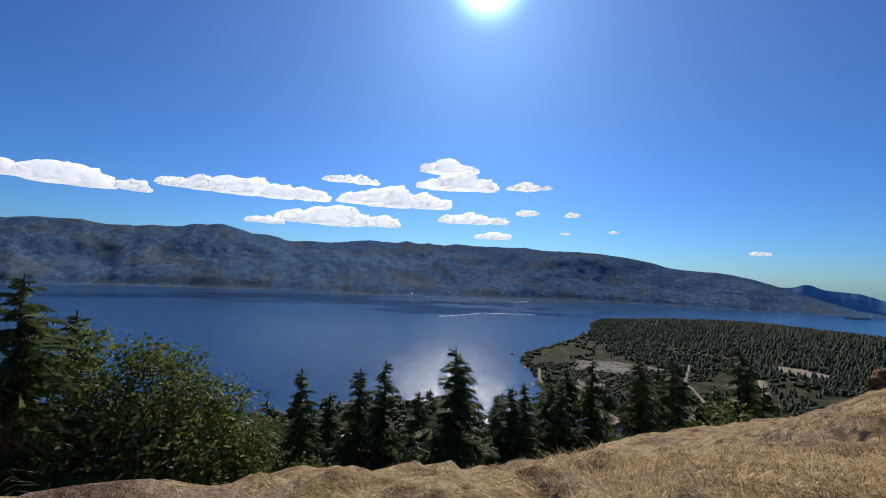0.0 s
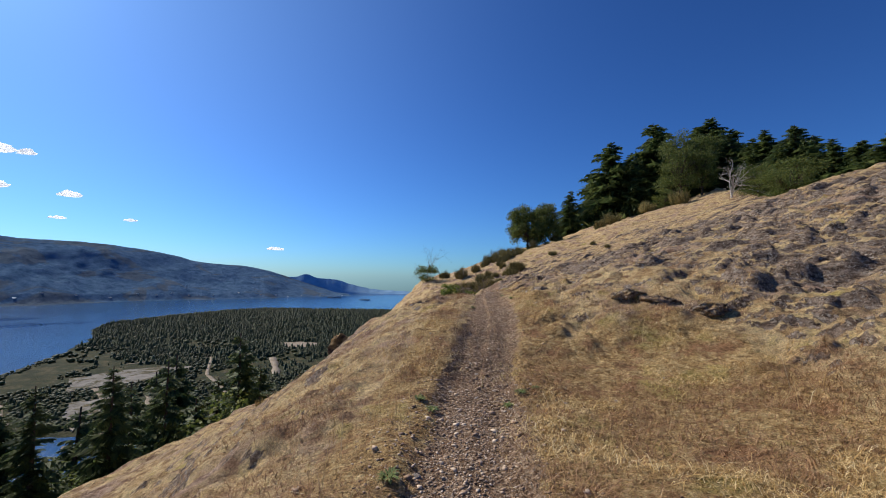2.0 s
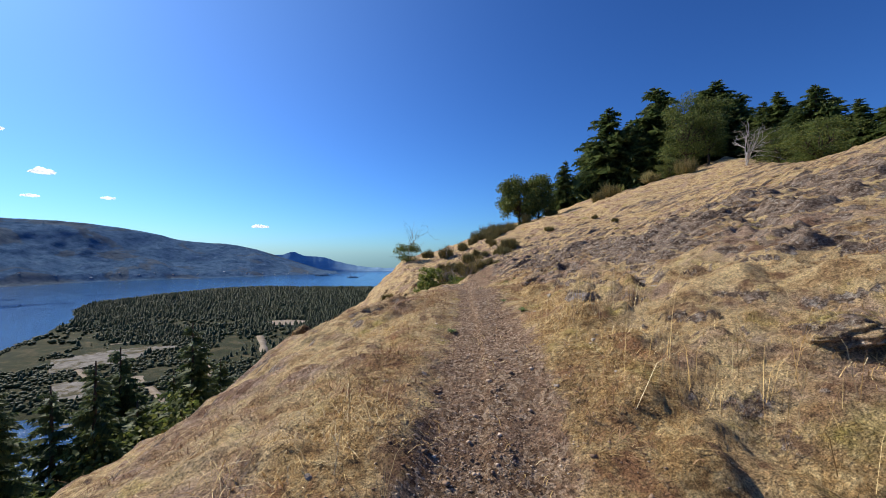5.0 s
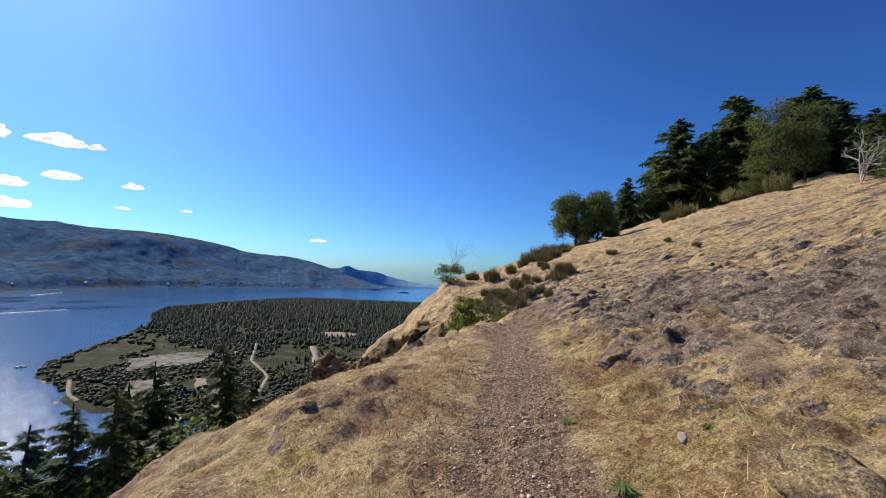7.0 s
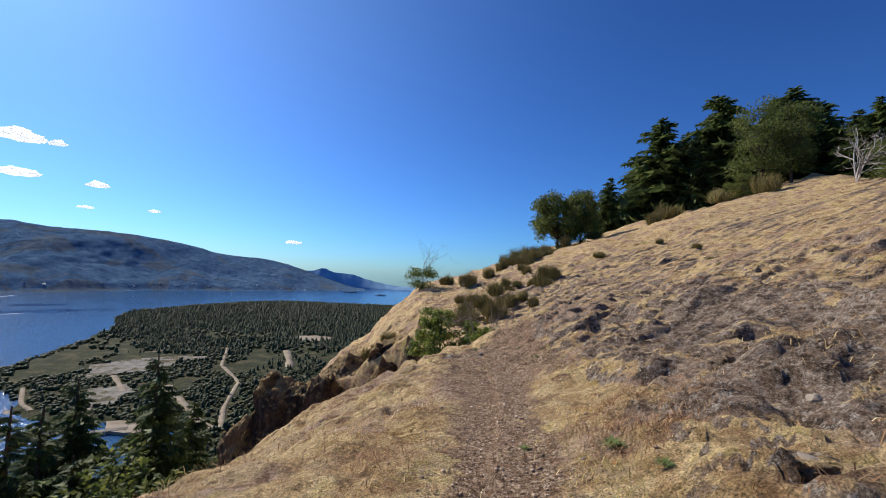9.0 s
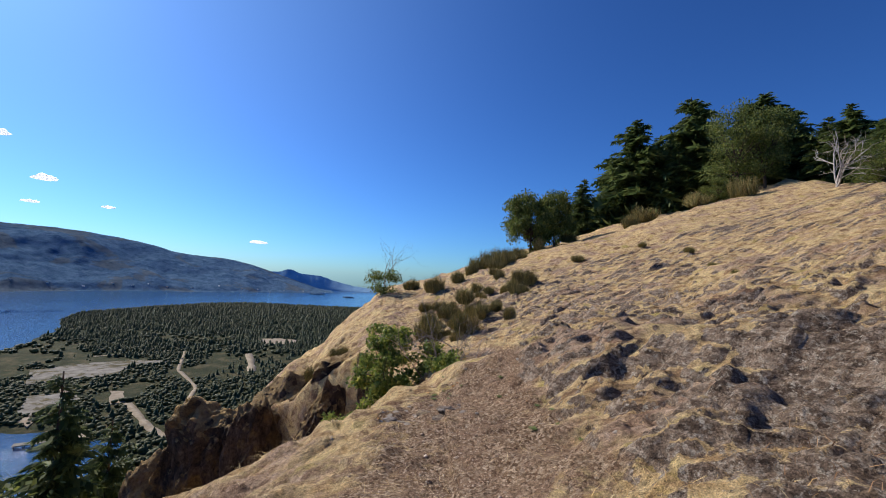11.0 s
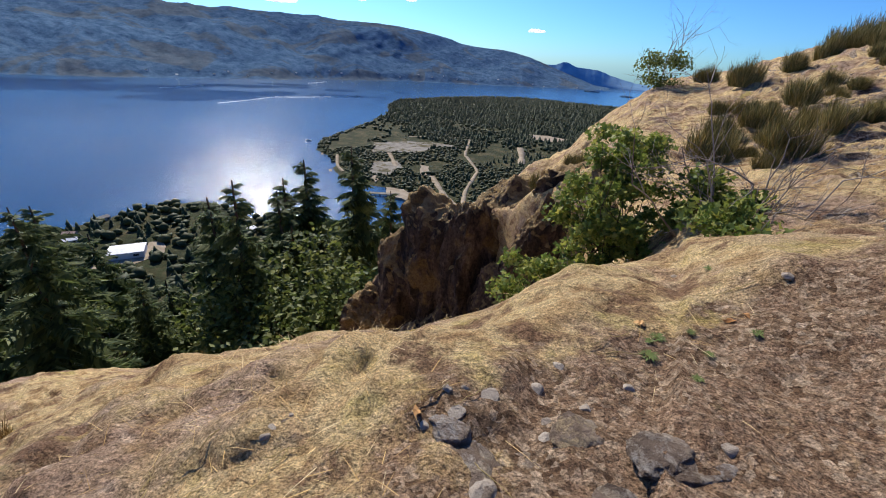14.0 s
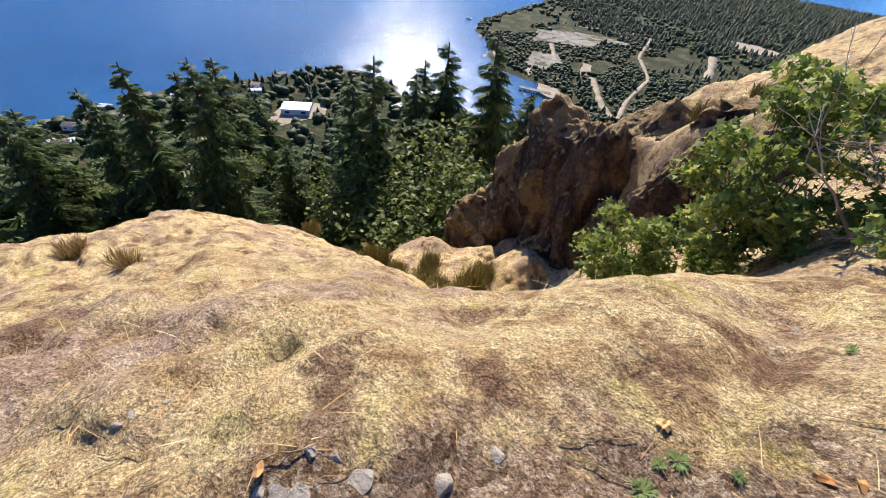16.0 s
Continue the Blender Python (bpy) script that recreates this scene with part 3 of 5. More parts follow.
lx, ly = np.arange(-1100, 1251, 12.0), np.arange(-900, 2420, 12.0)
LX, LY = np.meshgrid(lx, ly)
LZ = land_z(LX, LY)
w = len(lx)
i = (np.arange(len(ly) - 1)[:, None] * w + np.arange(w - 1)[None]).ravel()
f = np.stack([i, i + 1, i + w + 1, i + w], 1)
f = f[LZ.ravel()[f].max(1) > LAKE - 2.5]
lowland = mesh_from("ground_lowland", np.stack([LX, LY, LZ], -1).reshape(-1, 3), f, M_land, smooth=True)
under = ramp(fbm(LX * 0.008, LY * 0.008, 61, 4), -0.4, -0.2) * ramp(LY, 940, 1010) + ramp(LY, 1320, 1380)
lowland.data.attributes.new("woods", "FLOAT", "POINT").data.foreach_set("value", np.clip(under, 0, 1).astype(np.float32).ravel())
tagged(lowland, "low wooded peninsula and shore beside the lake", "land", kind="structure")

shore_r = curve([(-180, 2600), (-115, 3300), (-95, 3300), (-80, 3150), (-70, 2980), (-55, 2900), (-45, 3050), (-35, 3350), (-25, 3550), (-15, 3750), (-8, 4000), (0, 4400), (3, 4650), (60, 4650), (180, 2600)])
crest_el = curve([(-180, 3), (-110, 3.4), (-95, 3.6), (-75, 3.5), (-60, 2.9), (-50, 3.35), (-40, 3.45), (-29, 2.6), (-22, 1.4), (-15, 0.45), (-12, -0.5), (-9, -1.5), (-6, -2.3), (-2, -2.5), (4, -2.5), (60, -1), (180, 3)])
az = np.linspace(-180, 180, 1441)
rr = np.linspace(0, 1, 80)
AZ, RR = np.meshgrid(az, rr)
r0 = shore_r(AZ) + 60 * fbm(AZ * 0.25, AZ * 0, 41, 4)
R = r0 + (4900 - r0) * RR ** 1.15
crest = LAKE + 4700 * np.tan(np.radians(crest_el(AZ) + (0.13 + 0.3 * ramp(-AZ, 30, 46)) * fbm(AZ * 0.19, AZ * 0, 43, 5))) - LAKE
fold = 0.15 * fbm(AZ * 0.16, R * 0.0016, 44, 5) * np.sin(np.pi * np.clip(RR * 1.08, 0, 1))
rise = np.clip(RR / 0.9, 0, 1) ** 1.1
MZ = LAKE - 3 + 3.5 * ramp(RR, 0, 0.012) + (crest + 200) * np.clip(rise + fold * rise ** 0.5, 0, 1.06) * ramp(RR, 0.0, 0.14)
X, Y = R * np.sin(np.radians(AZ)), R * np.cos(np.radians(AZ))
w = len(az)
i = (np.arange(len(rr) - 1)[:, None] * w + np.arange(w - 1)[None]).ravel()
# the mountains' blue is haze held in the colours of M_hills
tagged(mesh_from("backdrop", np.stack([X, Y, MZ], -1).reshape(-1, 3), np.stack([i, i + 1, i + w + 1, i + w], 1), M_hills, smooth=True), "forested mountains across the lake, tinted blue as haze", "mountains", kind="structure")

# a farther range down the lake, its thicker haze painted in pale blue
far_el = curve([(-26, -2.5), (-20, 0.2), (-16, 0.55), (-13.4, -0.1), (-11.4, -0.25), (-9.8, 0.1), (-8.6, -0.35), (-6.4, -0.6), (-3.6, -1.25), (-1.2, -1.75), (1.5, -1.95), (6, -2.1), (12, -2.5)])
az2 = np.linspace(-26, 12, 400)
AZ2, RR2 = np.meshgrid(az2, np.linspace(0, 1, 14))
R2 = 4760 + 170 * RR2
top2 = 4930 * np.tan(np.radians(far_el(AZ2) + 0.07 * fbm(AZ2 * 0.7, AZ2 * 0, 46, 4)))
Z2 = LAKE - 4 + (top2 - LAKE + 4) * RR2 ** 0.8 * (1 + 0.05 * fbm(AZ2 * 0.5, RR2 * 3, 47, 3) * (1 - RR2))
i = (np.arange(13)[:, None] * 400 + np.arange(399)[None]).ravel()
tagged(mesh_from("backdrop_range", np.stack([R2 * np.sin(np.radians(AZ2)), R2 * np.cos(np.radians(AZ2)), Z2], -1).reshape(-1, 3), np.stack([i, i + 1, i + 401, i + 400], 1), M_far, smooth=True), "distant mountain range down the lake, painted haze blue", "mountains", kind="structure")

# ---- shapes that several things share ----
def tube(points, radii, sides=6):
    """A tapered tube along points: vertices and quads."""
    pts = np.array(points, float)
    d = np.gradient(pts, axis=0)
    d /= np.linalg.norm(d, axis=1, keepdims=True) + 1e-9
    ref = np.where(np.abs(d[:, 2:3]) > 0.9, np.array([[1.0, 0, 0]]), np.array([[0, 0, 1.0]]))
    s = np.cross(d, ref)
    s /= np.linalg.norm(s, axis=1, keepdims=True) + 1e-9
    t = np.cross(d, s)
    a = np.arange(sides) * 2 * np.pi / sides
    r = np.array(radii, float)[:, None, None]
    v = pts[:, None] + r * (np.cos(a)[None, :, None] * s[:, None] + np.sin(a)[None, :, None] * t[:, None])
    k = (np.arange(len(pts) - 1)[:, None] * sides + np.arange(sides)[None])
    n = np.roll(np.arange(sides), -1)[None] + np.arange(len(pts) - 1)[:, None] * sides
    return v.reshape(-1, 3), np.stack([k, n, n + sides, k + sides], -1).reshape(-1, 4)


def joined(pieces):
    vs, fs, base = [], [], 0
    for v, f in pieces:
        vs.append(v)
        fs.append(f + base)
        base += len(v)
    return np.concatenate(vs), np.concatenate(fs)


def conifer(rng, branches, sprays, spread=0.2, bare=0.06):
    """A fir of height 1: trunk and limbs (quads), needle sprays (triangles)."""
    bend = rng.normal(0, 0.012, 2)
    zs = np.linspace(-0.06, 1.0, 9)
    spine = np.stack([bend[0] * np.sin(zs * 3), bend[1] * np.sin(zs * 2.3), zs], 1)
    wood = [tube(spine, 0.017 * (1.02 - np.clip(zs, 0, 1)) ** 0.8 + 0.0012, 8)]
    tri_v = []
    for k in range(branches):
        h = bare + (0.985 - bare) * (k + rng.uniform(0, 1)) / branches
        h = h ** 1.08
        reach = (spread * (1 - h) ** 0.75 * rng.uniform(0.4, 1.2) + 0.012) * (0.65 + 0.35 * min(1, (h - bare) / 0.12 + 0.2))
        a = rng.uniform(0, 2 * np.pi)
        out = np.array([np.cos(a), np.sin(a), 0])
        side = np.array([-np.sin(a), np.cos(a), 0])
        lift = rng.uniform(-0.25, 0.12) + 0.55 * h
        root = np.array([np.interp(h, zs, spine[:, 0]), np.interp(h, zs, spine[:, 1]), h])
        s = np.linspace(0.08, 1.0, sprays)
        sag = lift * s - 0.38 * s ** 2
        pts = root + reach * (s[:, None] * out + sag[:, None] * np.array([0, 0, 1.0]))
        if k % 3 == 0:
            wood.append(tube(np.concatenate([[root], pts[::max(1, sprays // 3)]]), np.linspace(0.0035, 0.0006, 1 + len(pts[::max(1, sprays // 3)])), 3))
        size = reach * (0.40 - 0.22 * s) * rng.uniform(0.6, 1.3, sprays) + 0.006
        for sgn in (-1, 1):
            tip = pts + size[:, None] * (0.75 * out + sgn * rng.uniform(0.55, 1.1, sprays)[:, None] * side) - np.array([0, 0, 1.0]) * (size * rng.uniform(0.0, 0.65, sprays))[:, None]
            wide = (size * 0.30)[:, None]
            tri_v.append(np.stack([pts - wide * out, pts + wide * out + np.array([0, 0, 1.0]) * wide * 0.5, tip], 1))
        up = pts + size[:, None] * 0.55 * (out + rng.normal(0, 0.5, (sprays, 3)) + np.array([0, 0, 0.45]))
        tri_v.append(np.stack([pts - 0.012 * side * reach * 4, pts + 0.012 * side * reach * 4, up], 1))
        down = pts + size[:, None] * (0.3 * out + rng.normal(0, 0.3, (sprays, 3)) - np.array([0, 0, 0.5]))
        tri_v.append(np.stack([pts - (size * 0.16)[:, None] * out, pts + (size * 0.16)[:, None] * out, down], 1))
    tri = np.concatenate(tri_v)
    return joined(wood), (tri.reshape(-1, 3), np.arange(len(tri) * 3).reshape(-1, 3))


def leaf_quads(centres, size, rng, lobes=False):
    """Leaves round the centres, as triangles."""
    n = len(centres)
    normal = rng.normal(0, 1, (n, 3)) + np.array([0, 0, 0.7])
    normal /= np.linalg.norm(normal, axis=1, keepdims=True)
    ref = rng.normal(0, 1, (n, 3))
    a = np.cross(normal, ref)
    a /= np.linalg.norm(a, axis=1, keepdims=True)
    b = np.cross(normal, a)
    s = size * rng.uniform(0.6, 1.3, n)
    if lobes:
        ang = np.linspace(-2.6, 2.6, 9)
        rad = np.array([0.4, 0.8, 0.42, 0.98, 0.5, 0.98, 0.42, 0.8, 0.4])
        ring = np.stack([np.cos(ang) * rad, np.sin(ang) * rad], 1)
        pts = np.concatenate([[[-0.15, 0]], ring]) * 0.62
        f = np.array([[0, k, k + 1] for k in range(1, 9)])
    else:
        pts = np.array([[-0.5, 0], [0.05, -0.32], [0.6, 0], [0.05, 0.32]])
        f = np.array([[0, 1, 2], [0, 2, 3]])
    curl = -0.25 * (pts ** 2).sum(1)
    v = centres[:, None] + s[:, None, None] * (pts[None, :, 0:1] * a[:, None] + pts[None, :, 1:2] * b[:, None] + curl[None, :, None] * normal[:, None])
    return v.reshape(-1, 3), (f[None] + (np.arange(n) * len(pts))[:, None, None]).reshape(-1, 3)


def broadleaf(rng, height, radius, clumps, leaves, size, base=0.3, lobes=False, trunk=0.05, stems=1):
    """A broad-leaved tree or bush: limbs (quads), leaves (triangles)."""
    heads = []
    while len(heads) < clumps:
        p = rng.uniform(-1, 1, 3)
        r = np.linalg.norm(p)
        if 0.35 < r < 1 and rng.uniform() < 0.35 + 0.65 * r:
            heads.append((p[0] * radius * rng.uniform(0.8, 1.1), p[1] * radius * rng.uniform(0.8, 1.1), height * (base + (1 - base) * (p[2] + 1) / 2)))
    heads = np.array(heads)
    wood = []
    forks = []
    for k in range(stems):
        lean = rng.normal(0, 0.12 if stems == 1 else 0.3, 2) * height
        z = np.linspace(-0.12, base + 0.25, 6) * height
        pts = np.stack([lean[0] * (z / height) ** 2 + 0.02 * height * np.sin(z * 2 + k), lean[1] * (z / height) ** 2, z], 1)
        wood.append(tube(pts, np.linspace(trunk, trunk * 0.55, 6) * (1 if stems == 1 else 0.6), 7))
        forks.append(pts[2:])
    forks = np.concatenate(forks)
    for h in heads:
        f = forks[np.argmin(np.linalg.norm(forks - h * np.array([0.7, 0.7, 0.75]), axis=1))]
        mid = (f + h) / 2 + rng.normal(0, 0.06 * height, 3) * np.array([1, 1, 0.5])
        wood.append(tube([f, (f + mid) / 2 + 0.01 * height, mid, h], [trunk * 0.35, trunk * 0.26, trunk * 0.17, trunk * 0.05], 4))
    spread = radius * 1.7 / clumps ** 0.42
    cent = np.repeat(heads, leaves // clumps, axis=0)
    off = rng.normal(0, 1, cent.shape)
    off /= np.linalg.norm(off, axis=1, keepdims=True)
    cent = cent + off * spread * rng.uniform(0.25, 1.1, (len(cent), 1)) * np.array([1, 1, 0.7])
    return joined(wood), leaf_quads(cent, size, rng, lobes)


def bare_shrub(rng, height, stems, forks=5, thick=0.012):
    wood = []

    def grow(p, d, length, r, depth):
        q = [p]
        for k in range(3):
            d = d + rng.normal(0, 0.16, 3)
            d = d / np.linalg.norm(d)
            q.append(q[-1] + d * length / 3)
        wood.append(tube(q, np.linspace(r, r * 0.55, 4), 4))
        if depth:
            for k in range(rng.integers(2, 4)):
                e = d + rng.normal(0, 0.5, 3)
                grow(q[rng.integers(1, 4)], e / np.linalg.norm(e), length * rng.uniform(0.5, 0.8), r * 0.55, depth - 1)
    for k in range(stems):
        d = np.array([rng.normal(0, 0.35), rng.normal(0, 0.35), 1.0])
        grow(np.array([rng.normal(0, 0.04), rng.normal(0, 0.04), -0.05]), d / np.linalg.norm(d), height * rng.uniform(0.35, 0.55), thick, forks)
    return joined(wood)


def broom(rng, height, radius, stems, hearts=5):
    """A shaggy shrub of thin upright stems from several hearts, as triangles."""
    mid_r = radius * 0.55 * np.sqrt(rng.uniform(0, 1, hearts))
    mid_a = rng.uniform(0, 2 * np.pi, hearts)
    tall = rng.uniform(0.55, 1.0, hearts)
    which = rng.integers(0, hearts, stems)
    core = np.stack([np.cos(mid_a) * mid_r, np.sin(mid_a) * mid_r, 0 * mid_a], 1)[which]
    a = rng.uniform(0, 2 * np.pi, stems)
    r0, r1 = radius * 0.2 * rng.uniform(0, 1, stems) ** 0.5, radius * 0.6 * rng.uniform(0.1, 1, stems)
    h = height * tall[which] * rng.uniform(0.3, 1.0, stems) * (1.15 - 0.6 * (r1 / radius) ** 2)
    b = rng.uniform(0, 2 * np.pi, stems)
    foot = core + np.stack([np.cos(a) * r0, np.sin(a) * r0, 0 * a - 0.05], 1)
    tip = core + np.stack([np.cos(a) * r1, np.sin(a) * r1, h], 1) + rng.normal(0, 0.06 * radius, (stems, 3))
    mid = foot * 0.45 + tip * 0.55 + np.stack([0 * a, 0 * a, 0.08 * h], 1) + rng.normal(0, 0.07 * radius, (stems, 3))
    w = np.stack([np.cos(b), np.sin(b), 0 * b], 1) * 0.0065 * (0.35 + height)
    v = np.stack([foot - w * 0.6, foot + w * 0.6, mid - w, mid + w, tip], 1).reshape(-1, 3)
    f = np.array([[0, 1, 3], [0, 3, 2], [2, 3, 4]])
    return v, (f[None] + (np.arange(stems) * 5)[:, None, None]).reshape(-1, 3)


def stone_bmesh(rng, subdivisions, flat=0.7, cuts=9, bump=0.06):
    bm = bmesh.new()
    bmesh.ops.create_icosphere(bm, subdivisions=subdivisions, radius=1)
    planes = []
    for k in range(cuts):
        d = Vector(rng.normal(0, 1, 3)).normalized()
        planes.append((d, rng.uniform(0.55, 0.85)))
    shift = Vector(rng.uniform(-50, 50, 3))
    for v in bm.verts:
        p = v.co.copy()
        for d, lim in planes:
            over = p.dot(d) - lim
            if over > 0:
                p -= d * over * 0.92
        if subdivisions > 2:
            p *= 1 + bump * noise.fractal(p * 2.2 + shift, 0.9, 2.1, 5)
            if subdivisions > 5:
                p *= 1 + 0.055 * abs(noise.noise(Vector((p.x * 7, p.y * 7, p.z * 3)) + shift)) - 0.05 * (noise.noise(p * 4.5 - shift) > 0.12)
        v.co = (p.x, p.y, p.z * flat)
    return bm


# ---- trees ----
rng = np.random.default_rng(11)


def tree_thing(name, wood, crown, bark, leafage, label, category, group=""):
    thing = new(name)
    mesh_from("trunk", *wood, bark, smooth=True, parent=thing)
    mesh_from("crown", *crown, leafage, parent=thing)
    return tagged(thing, label, category, group)


def put_copies(kinds, rows, rng, sink=0.25):
    """First use of a kind moves it there, later uses copy it. Rows (x, y, top z, kind, breadth)."""
    used = set()
    for x, y, top, kind, broad in rows:
        z = float(hill(x, y)) - sink
        tall = top - z
        m = Matrix.Translation((x, y, z)) @ Matrix.Rotation(rng.uniform(0, 6.28), 4, "Z")
        src = kinds[kind]
        ob = src
        if kind in used:
            ob = copy_thing(src, m)
        used.add(kind)
        ob.matrix_basis = m @ Matrix.Diagonal((tall * broad, tall * broad, tall, 1))


fir_label = "tall dark green fir tree on the steep hillside"
firs = [tree_thing("fir_tree", *conifer(rng, n, s, sp, bare), M_bark, M_fir, fir_label, "tree", "firs on the slope")
        for n, s, sp, bare in ((240, 12, 0.24, 0.04), (240, 12, 0.19, 0.06), (230, 13, 0.28, 0.03), (200, 12, 0.19, 0.12), (230, 12, 0.22, 0.08))]
# the slope below the path: x, y, top, kind, breadth
SLOPE = [(-18.8, 18.9, -6.5, 2, 1.2), (-32, 21.8, -10.3, 0, 1), (-18.6, 22.6, -6.4, 3, 1.3), (-21.1, 25.8, -6.6, 0, 1.2), (-20.4, 27.6, -6.0, 2, 1.1), (-21.0, 27.0, -8.5, 4, 1),
         (-26.9, 36.1, -16.0, 0, 1), (-15.1, 34.4, -5.3, 1, 0.9), (-20, 42.6, -7.9, 1, 1), (-19.5, 44.6, -9.1, 4, 1), (-12.4, 41.7, -4.2, 0, 0.9), (-11.2, 45.1, -8, 2, 0.9)]
WEST = [(-22.5, 1.2, -5.2, 1, 1), (-19.5, -5.4, 0.6, 2, 1.1), (-24.5, -4.2, -1.2, 4, 1.1), (-25.1, 2.4, -6.4, 4, 1.1), (-26.5, 4.7, -7.1, 3, 1.2), (-24.9, 6.2, -5.0, 1, 1), (-26.9, 9.3, -7.5, 0, 1.1), (-23.3, 9.6, -5.1, 4, 1),
        (-23.4, 11.6, -4.8, 1, 1), (-25.3, 15.8, -7.9, 2, 1), (-19.3, 13.7, -3.4, 0, 1.25), (-20.2, 18.6, -8.0, 4, 1), (-17.5, 18.3, -5.7, 1, 1), (-16.7, 21.4, -5.9, 4, 1)]
MORE = [(-15, 22.5, -4.1, 1, 1.1), (-12.9, 24.3, -3.6, 0, 1), (-15.9, 28.9, -9.6, 2, 1), (-17.3, 34.3, -6.8, 4, 1), (-18.9, 44.1, -6.5, 0, 0.9), (-17.8, 40.1, -8.1, 3, 1),
        (-24, 31, -9.5, 2, 1), (-29, 29, -11, 0, 1), (-23, 38.5, -9.6, 1, 1), (-25.5, 24.5, -9.5, 4, 1.1), (-30, 14, -10.8, 2, 1), (-22.5, 33.5, -13.8, 0, 1.1), (-16, 47.5, -9.5, 2, 1), (-31.5, 36, -18, 4, 1.1), (-14.2, 37.6, -9.0, 2, 1.2)]
put_copies(firs, SLOPE + WEST + MORE, rng)

ridge_label = "dense dark green fir on the ridge above the rocks"
ridge_firs = [tree_thing("ridge_fir", *conifer(rng, n, s, sp, 0.01), M_bark, M_fir, ridge_label, "tree", "firs on the ridge")
              for n, s, sp in ((260, 12, 0.46), (260, 12, 0.40), (260, 12, 0.50))]


def ridge(az, el, dist):
    """A place and a height seen from the path's first part."""
    return 1.3 + dist * math.sin(radians(az)), 2.7 + dist * math.cos(radians(az)), 1.23 + dist * math.tan(radians(el))


put_copies(ridge_firs, [(*ridge(a, e, d), k, b) for a, e, d, k, b in (
    (26, 12.3, 64, 1, 0.8), (29.2, 14.5, 69, 0, 0.8), (31.2, 18.2, 66, 2, 0.95), (33.6, 16.5, 70, 0, 1), (36.2, 19.8, 68, 2, 0.95), (34.8, 15.5, 64, 1, 0.9), (38.2, 17.5, 72, 0, 1), (42.4, 19.4, 70, 0, 1.2), (41, 18.6, 70, 1, 1.1),
    (44.5, 17.8, 72, 2, 1), (46.6, 16.5, 66, 1, 1), (47.8, 17.2, 64, 0, 1.1), (50.4, 17.2, 58, 2, 1.0), (52, 15.8, 62, 1, 1.1), (53.6, 15.2, 56, 0, 1.1), (55.9, 14.6, 55, 2, 1.1), (58, 15, 52, 1, 1.2), (61, 15, 50, 0, 1.2), (64, 15.5, 48, 2, 1.2), (68, 16, 46, 1, 1.2), (49, 15.4, 60, 2, 1))], rng, 0.6)

leafy = [tree_thing("leafy_tree", *broadleaf(rng, 1, r, c, n, s, b, trunk=0.03), M_bark, M_leaf, lab, "tree")
         for r, c, n, s, b, lab in ((0.5, 46, 17000, 0.034, 0.1, "round-crowned evergreen tree alone on the ridge"), (0.42, 44, 9500, 0.022, 0.12, "yellow-green leafy tree among the dark firs"),
                                    (0.34, 46, 11000, 0.019, 0.2, "green leafy tree on the slope below the path"))]
put_copies(leafy, [(*ridge(20.2, 10.8, 53), 0, 0.72), (*ridge(22.6, 11.0, 54), 0, 0.62), (*ridge(39.4, 18.0, 60), 1, 0.75), (*ridge(41.6, 17.4, 61), 1, 0.75), (*ridge(37.6, 11.6, 58), 1, 1.1), (*ridge(47.5, 13.4, 50), 1, 1.3), (*ridge(50.5, 13.6, 46), 1, 1.5),
                   (-22.2, -2.8, -2.0, 2, 1), (-21, -1.2, -3.2, 2, 1.2), (-21.2, 0.4, -4.8, 2, 1.2), (-20.5, 2.2, -6.5, 2, 1.2), (-9.8, 36.1, -9.2, 2, 1.2), (-8.2, 34.6, -10.0, 2, 1.4), (-12.6, 33.0, -10.4, 2, 1.2), (-17, 26, -10.2, 2, 1.4), (-20, 20.8, -10.5, 2, 1.5)], rng, 0.5)

snag = new("dead_tree")
mesh_from("trunk", *bare_shrub(np.random.default_rng(5), 5.6, 4, 4, 0.075), M_pale, parent=snag)
sx, sy, sz = ridge(44.8, 15.3, 50)
snag.matrix_basis = Matrix.Translation((sx, sy, float(hill(sx, sy)) - 0.1))
tagged(snag, "bare bleached dead tree in front of the firs", "tree")

# ---- bushes near the path's end ----
r = np.random.default_rng(8)
maple = new("maple_bush")
w_, c_ = broadleaf(r, 3.1, 0.85, 70, 8000, 0.10, 0.03, True, 0.04, 5)
mesh_from("trunk", *w_, M_bark, smooth=True, parent=maple)
mesh_from("crown", *c_, M_maple, parent=maple)
maple.matrix_basis = Matrix.Translation((5.0, 25.5, -2.0))
tagged(maple, "bushy young maple with broad green leaves", "bush")
low = new("maple_bush")
w_, c_ = broadleaf(r, 1.4, 0.5, 18, 1400, 0.10, 0.1, True, 0.02, 4)
mesh_from("trunk", *w_, M_bark, smooth=True, parent=low)
mesh_from("crown", *c_, M_maple, parent=low)
low.matrix_basis = Matrix.Translation((6.15, 23.9, -0.9))
tagged(low, "low maple shoots with yellowing leaves below the rock edge", "bush")
for at, high, rad, num in (((6.3, 25.2, -1.3), 1.9, 0.65, 1700), ((4.0, 25.0, -2.6), 1.5, 0.6, 1300)):
    more_bush = new("maple_bush")
    w_, c_ = broadleaf(r, high, rad, 30, 2 * num, 0.10, 0.05, True, 0.03, 4)
    mesh_from("trunk", *w_, M_bark, smooth=True, parent=more_bush)
    mesh_from("crown", *c_, M_maple, parent=more_bush)
    more_bush.matrix_basis = Matrix.Translation(at)
    tagged(more_bush, "leafy green maple shoots in the cleft below the path", "bush")
